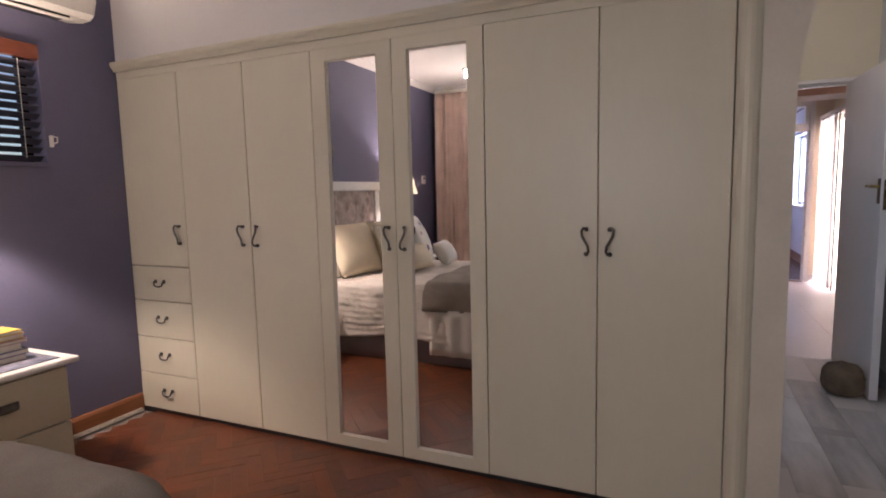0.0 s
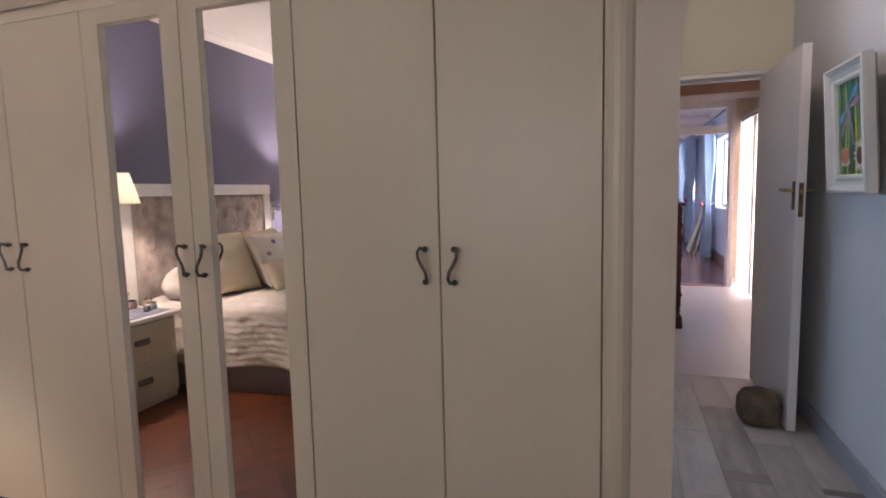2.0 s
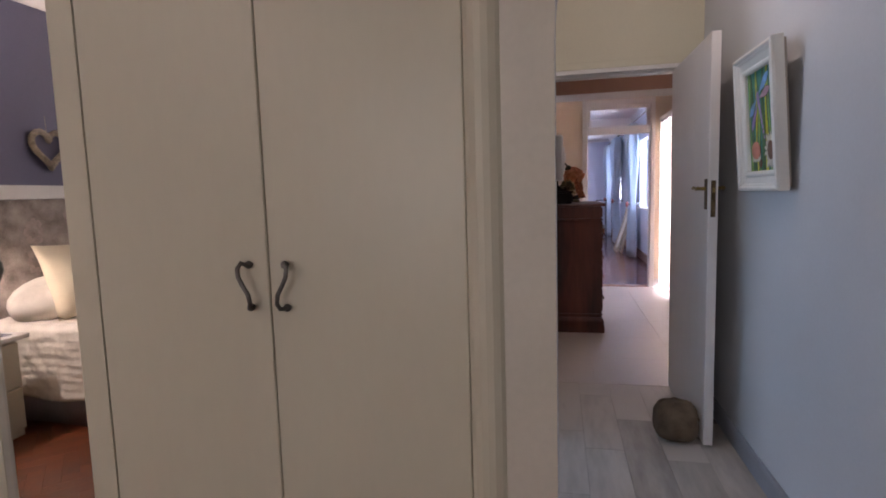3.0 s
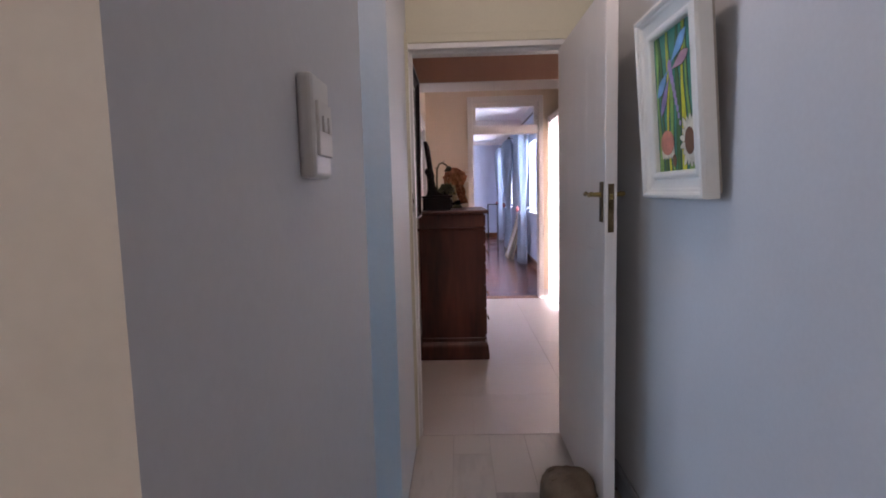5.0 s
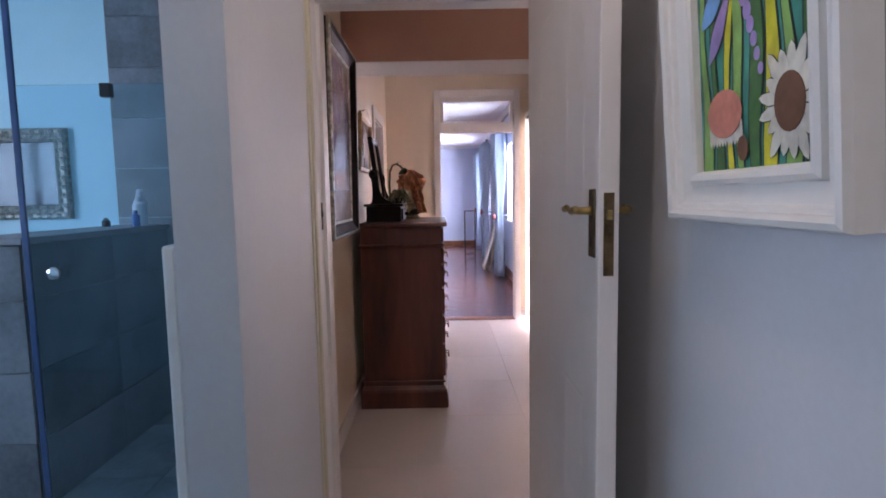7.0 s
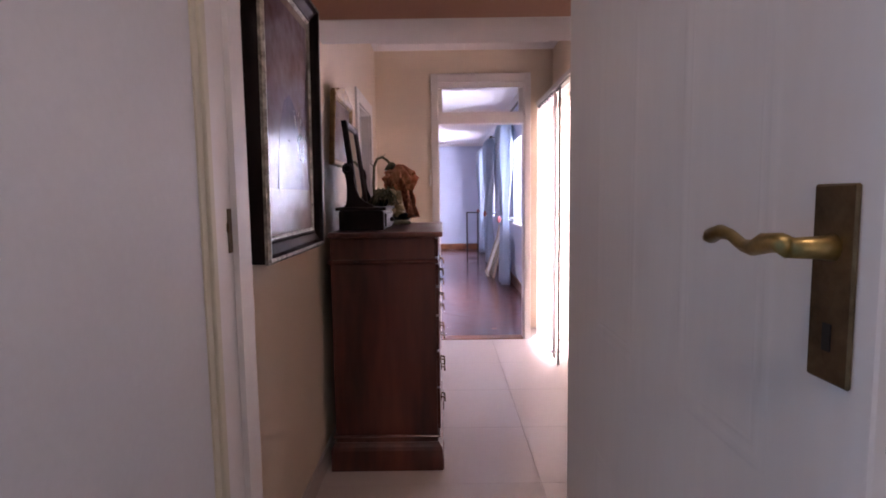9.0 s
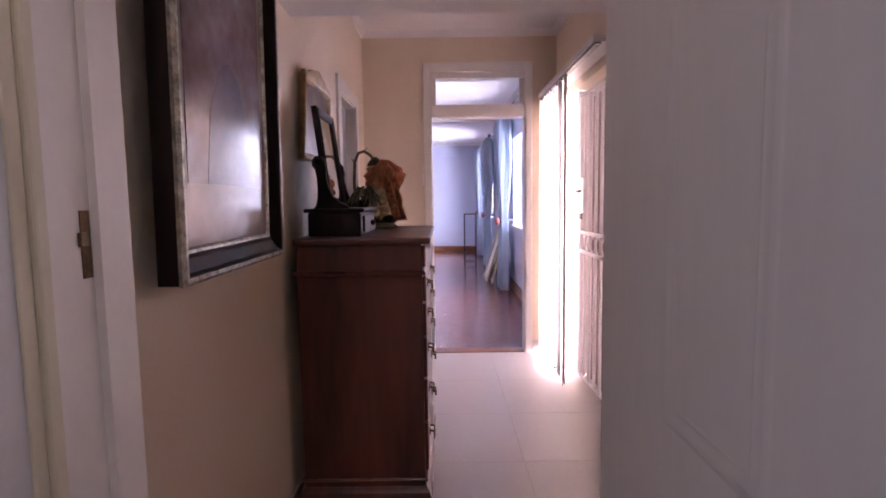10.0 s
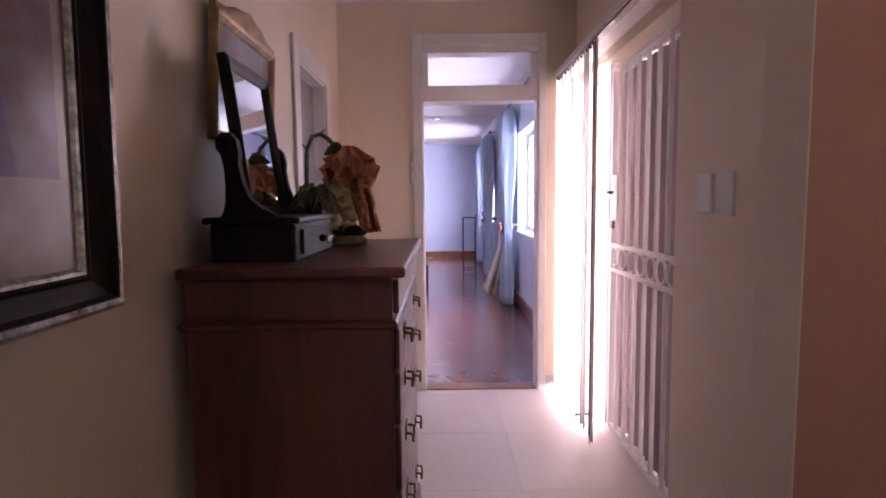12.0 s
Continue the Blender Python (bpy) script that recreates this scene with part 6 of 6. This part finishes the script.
def study_window(name, y0, y1):
    z0, z1 = 0.92, 2.1
    t = thing(name, (2.25, (y0 + y1) / 2, z0), "white steel study window in bright daylight", "window", "study windows", "structure")
    bm = bmesh.new()
    for a, b, c, d in ((y0, y0 + 0.05, z0, z1), (y1 - 0.05, y1, z0, z1), (y0 + 0.05, y1 - 0.05, z0, z0 + 0.05), (y0 + 0.05, y1 - 0.05, z1 - 0.05, z1)):
        box(bm, 2.24, 2.28, a, b, c, d)
    part("window_frame", bm, "white_trim", t)
    n = 3
    for i in range(1, n + 1):
        if i < n:
            y = y0 + (y1 - y0) * i / n
            part("mullion", boxed(2.245, 2.275, y - 0.02, y + 0.02, z0 + 0.05, z1 - 0.05), "white_trim", t)
    for k in range(1, 8):
        z = z0 + 0.05 + (z1 - z0 - 0.1) * k / 8
        part("burglar_bar", boxed(2.225, 2.235, y0 + 0.02, y1 - 0.02, z - 0.005, z + 0.005), "white_trim", t)
    part("window_sill", boxed(2.08, 2.24, y0 - 0.03, y1 + 0.03, z0 - 0.03, z0 - 0.001, bevel=0.004), "white_trim", t)
    part("pane", boxed(2.258, 2.262, y0 + 0.05, y1 - 0.05, z0 + 0.05, z1 - 0.05), "glass", t).visible_shadow = False


study_window("window_8", 10.1, 11.95)
study_window("window_9", 14.95, 16.5)


def study_curtain(y0, y1, pin, label):
    t = thing("curtain", (1.98, (y0 + y1) / 2, 0), label, "curtain", "study curtains")
    drape(t, "cloth", y0, y1, 1.975, 0.02, 2.40, "blue_curtain", 6, 0.085, "y", tie=(0.42, 0.55, pin))
    yk = y0 + (y1 - y0) * (pin + 0.0)
    b = part("tie_band", tube(bmesh.new(), [(2.10, yk, 0.99), (1.95, yk - 0.05, 0.93), (1.91, yk + 0.06, 0.89), (1.93, yk + 0.18, 0.92), (2.10, yk + 0.20, 0.99)], 0.014, 8), "blue_curtain", t, "blue tie-back band", True)
    part("holdback", tube(bmesh.new(), [(2.11, yk - 0.02, 0.97), (1.90, yk - 0.02, 0.97)], 0.012, 8), "iron", b)
    part("rosette", ball(bmesh.new(), (1.885, yk - 0.02, 0.97), 0.03, 0.055, 0.055, 3), "knob_red", b, "rose-red round holdback knob", True)


study_curtain(11.75, 12.35, 0.3, "pale blue silk curtain tied back beside the window")
study_curtain(14.35, 15.05, 0.4, "pale blue silk curtain tied back at the far window")
study_curtain(16.45, 17.2, 0.4, "pale blue silk curtain in the far corner")
for _a, _b in ((9.6, 12.45), (14.3, 17.3)):
    t = thing("curtain_rail", (2.0, (_a + _b) / 2, 2.42), "dark metal curtain rail over the study window", "curtain rail", "study curtain rails")
    part("rod", tube(bmesh.new(), [(1.985, _a, 2.42), (1.985, _b, 2.42)], 0.014, 8), "iron", t)
    for _y in (_a, _b):
        part("finial", ball(bmesh.new(), (1.985, _y, 2.42), 0.028, 0.035, 0.028), "iron", t, "", True)
        part("bracket", tube(bmesh.new(), [(2.11, _y + (0.1 if _y == _a else -0.1), 2.42), (1.985, _y + (0.1 if _y == _a else -0.1), 2.42)], 0.008, 6), "iron", t)
for _y in (14.1, 15.3, 16.6):
    downlight(1.1, _y, "lit round recessed downlight in the study ceiling")


def leaning_frame(y, lean, w, h, label):
    t = thing("canvas_stretcher", (1.9, y, 0), label, "picture frame", "frames leaning on the wall")

    def place(a, b, o):
        return Vector((2.085 - (h - b) * lean - o, y + a, 0.002 + b))
    hollow_frame(t, "frame", place, w, h, [(0, 0), (0, 0.025), (0.05, 0.025), (0.05, 0.0)], "cane", "bare wooden stretcher")
    part("canvas", prism(bmesh.new(), [(0.01, 0.01), (w - 0.01, 0.01), (w - 0.01, h - 0.01), (0.01, h - 0.01)], lambda a, b, d: place(a, b, 0.003 + d), 0.004), "paper", t)


leaning_frame(12.55, 0.20, 0.75, 1.02, "cream stretched canvas leaning against the wall")
leaning_frame(12.75, 0.32, 0.60, 0.86, "smaller cream canvas leaning in front")


def metal_stand():
    x0, x1, y0, y1, h = 1.55, 1.77, 14.85, 15.15, 0.99
    t = thing("metal_stand", (1.66, 15.0, 0), "thin black metal display stand", "stand")
    for x in (x0, x1):
        for y in (y0, y1):
            part("leg", tube(bmesh.new(), [(x, y, 0.0), (x, y, h)], 0.008, 6), "black", t)
    for z in (0.06, h):
        part("rail", tube(bmesh.new(), [(x0, y0, z), (x1, y0, z), (x1, y1, z), (x0, y1, z)], 0.007, 6, True), "black", t)


metal_stand()
t = thing("stool", (0.8, 12.9, 0), "small dark stool foot in the study", "stool")
part("seat", boxed(0.62, 0.965, 12.75, 13.05, 0.36, 0.40, bevel=0.008), "ebony", t)
for _x in (0.65, 0.945):
    for _y in (12.78, 13.02):
        part("leg", tube(bmesh.new(), [(_x, _y, 0.0), (_x, _y, 0.36)], 0.016, 7), "ebony", t)
t = thing("ceiling_vent", (1.3, 17.59, 2.2), "white slatted wall vent high on the end wall", "vent")
part("frame", boxed(1.16, 1.46, 17.575, 17.599, 2.10, 2.30, bevel=0.004), "study_wall", t)
for _i in range(5):
    part("slat", boxed(1.18, 1.44, 17.566, 17.576, 2.12 + _i * 0.034, 2.14 + _i * 0.034), "study_wall", t)

# self-lit slab added for the bright distance outside the openings
setting("backdrop", boxed(9.0, 9.1, -10, 30, -0.12, 12), "backdrop_glow", "glowing slab standing in for the bright distance outside", "backdrop")


# ---------------------------------------------------------------- floors, piece by piece
def join_boxes(name, pieces, mat, parent, bevel=0.0):
    """Many flat blocks (corner lists) as one mesh."""
    vs, fs = [], []
    for corners, top, bottom in pieces:
        o, n = len(vs), len(corners)
        vs += [(x, y, top) for x, y in corners] + [(x, y, bottom) for x, y in corners]
        fs.append(tuple(range(o, o + n)))
        for k in range(n):
            j = (k + 1) % n
            fs.append((o + k, o + n + k, o + n + j, o + j))
    me = bpy.data.meshes.new(name)
    me.from_pydata(vs, [], fs)
    me.materials.append(M[mat])
    ob = new(name, me)
    ob.parent = parent
    return tagged(ob, kind="stuff")


def block_mesh(name, w, l, th, mat):
    me = bpy.data.meshes.new(name)
    bm = boxed(-l / 2, l / 2, -w / 2, w / 2, -th, 0)
    bmesh.ops.bevel(bm, geom=[e for e in bm.edges if all(v.co.z > -1e-6 for v in e.verts)], offset=0.0009, segments=1, affect="EDGES")
    bm.to_mesh(me), bm.free()
    me.materials.append(M[mat])
    return me


def herringbone(floor, area, near, mat, name):
    w, L, gap, turn = 0.07, 0.28, 0.0003, math.pi / 4
    x0, x1, y0, y1 = area
    cx, cy = (x0 + x1) / 2, (y0 + y1) / 2
    reach = math.hypot(x1 - x0, y1 - y0) / 2 + L
    me = block_mesh(name, w - gap, L - gap, 0.012, mat)
    rng, singles, rest = random.Random(7), [], []
    n = int(reach / w) + 2
    for k in range(-n, n + 1):
        for c in range(-int(reach / (2 * L)) - 3, int(reach / (2 * L)) + 4):
            for flatwise in (True, False):
                if flatwise:
                    u, v, a = k * w + 2 * L * c + L / 2, k * w + w / 2, 0
                else:
                    u, v, a = k * w - w / 2 + 2 * L * c, k * w + L / 2, math.pi / 2
                if abs(u) > reach or abs(v) > reach:
                    continue
                x = cx + u * math.cos(turn) - v * math.sin(turn)
                y = cy + u * math.sin(turn) + v * math.cos(turn)
                ang = a + turn
                if not (x0 < x < x1 and y0 < y < y1) or (2.66 < y < 3 and x > 0.5):
                    continue
                top = rng.uniform(-0.0012, 0.0)
                if near[0] < x < near[1] and near[2] < y < near[3]:
                    singles.append((x, y, top, ang))
                else:
                    co, si = math.cos(ang), math.sin(ang)
                    h, g = (L - gap) / 2, (w - gap) / 2
                    rest.append(([(x + p * co - q * si, y + p * si + q * co) for p, q in ((-h, -g), (h, -g), (h, g), (-h, g))], top, -0.012))
    for x, y, top, ang in singles[:300]:
        ob = new("parquet_block", me)
        ob.location, ob.rotation_euler, ob.parent = (x, y, top), (0, 0, ang), floor
    for x, y, top, ang in singles[300:]:
        co, si, h, g = math.cos(ang), math.sin(ang), (L - gap) / 2, (w - gap) / 2
        rest.append(([(x + p * co - q * si, y + p * si + q * co) for p, q in ((-h, -g), (h, -g), (h, g), (-h, g))], top, -0.012))
    join_boxes("parquet_field", rest, mat, floor)


def find(name):
    return bpy.data.objects[name]


herringbone(find("floor_bedroom"), (-2.66, 1.50, -1.63, 2.92), (-2.66, 0.3, 1.35, 2.92), "parquet", "parquet_block")
herringbone(find("floor_study"), (-2.6, 2.09, 8.93, 17.5), (0.9, 2.09, 8.9, 12.5), "study_parquet", "study_block")


def planks(floor, x0, x1, y0, y1):
    rng, w, x = random.Random(3), 0.185, x0
    while x < x1 - 0.01:
        y, wd = y0 - rng.uniform(0, 0.7), min(w, x1 - x)
        while y < y1:
            dark = rng.random() < 0.42
            l = rng.uniform(0.045, 0.075) if dark else rng.uniform(0.5, 0.95)
            a, b = max(y, y0), min(y + l, y1)
            if b - a > 0.02:
                part("plank", boxed(x + 0.0008, x + wd - 0.0008, a + 0.0008, b - 0.0008, -0.012, rng.uniform(-0.0012, 0.0)), "plank_dark" if dark else "plank", floor)
            y += l
            if dark:
                l = rng.uniform(0.5, 0.95)
                a, b = max(y, y0), min(y + l, y1)
                if b - a > 0.02:
                    part("plank", boxed(x + 0.0008, x + wd - 0.0008, a + 0.0008, b - 0.0008, -0.012, rng.uniform(-0.0012, 0.0)), "plank", floor)
                y += l
        x += w


planks(find("floor_hall"), 0.61, 1.515, 2.80, 5.178)


def tiles(floor, xs, ys, mat, name, z=0.0, gap=0.0018, bevel=0.0012):
    for xa, xb in zip(xs, xs[1:]):
        for ya, yb in zip(ys, ys[1:]):
            part(name, boxed(xa + gap, xb - gap, ya + gap, yb - gap, z - 0.009, z, bevel=bevel, seg=1), mat, floor)


tiles(find("floor_passage"), [0.372, 0.905, 1.505, 2.105, 2.705, 3.29], [5.182, 5.745, 6.345, 6.945, 7.545, 8.145, 8.745, 8.855], "cream_tile", "tile", gap=0.0005, bevel=0.0005)
tiles(find("floor_bathroom"), [-2.6, -2.1, -1.5, -0.9, -0.3, 0.3, 0.355], [3.43, 3.9, 4.5, 5.1, 5.7, 6.3, 6.59], "bath_tile", "tile")
tiles(find("floor_hall"), [0.357, 0.608], [3.442, 3.90, 4.368], "bath_tile", "tile")


def wall_tiles(owner, spots, mat):
    for b in spots:
        part("tile", boxed(*b, bevel=0.001, seg=1), mat, owner)


_spots = []
for _i, _x in enumerate((-0.95, -0.35, 0.25)):
    for _k in range(9):
        _a, _b = _x + 0.0015, min(_x + 0.5985, 0.352)
        _spots.append((_a, _b, 6.588, 6.5995, _k * 0.30 + 0.0015, min(_k * 0.30 + 0.2985, 2.61)))
wall_tiles(find("wall_bath_north"), _spots, "slate_tile")
_spots = []
for _y in (5.42, 6.02):
    for _k in range(4):
        _spots.append((-0.6675, -0.656, _y + 0.0015, min(_y + 0.5985, 6.586), _k * 0.30 + 0.0015, min(_k * 0.30 + 0.2985, 1.128)))
for _k in range(4):
    _spots.append((-0.95, -0.658, 5.408, 5.4195, _k * 0.30 + 0.0015, min(_k * 0.30 + 0.2985, 1.128)))
wall_tiles(find("wall_shower_half"), _spots, "slate_tile")
_spots = []
for _y in (5.42, 6.02):
    for _k in range(8):
        _spots.append((0.3455, 0.3585, _y + 0.0015, min(_y + 0.5985, 6.586), _k * 0.30 + 0.0015, _k * 0.30 + 0.2985))
wall_tiles(find("wall_bath_east"), _spots, "slate_tile")
setting("threshold_bedroom", boxed(0.662, 1.51, 2.695, 2.80, -0.013, 0.003, bevel=0.002, seg=1), "skirt_wood", "wooden threshold between parquet and planks", "threshold")
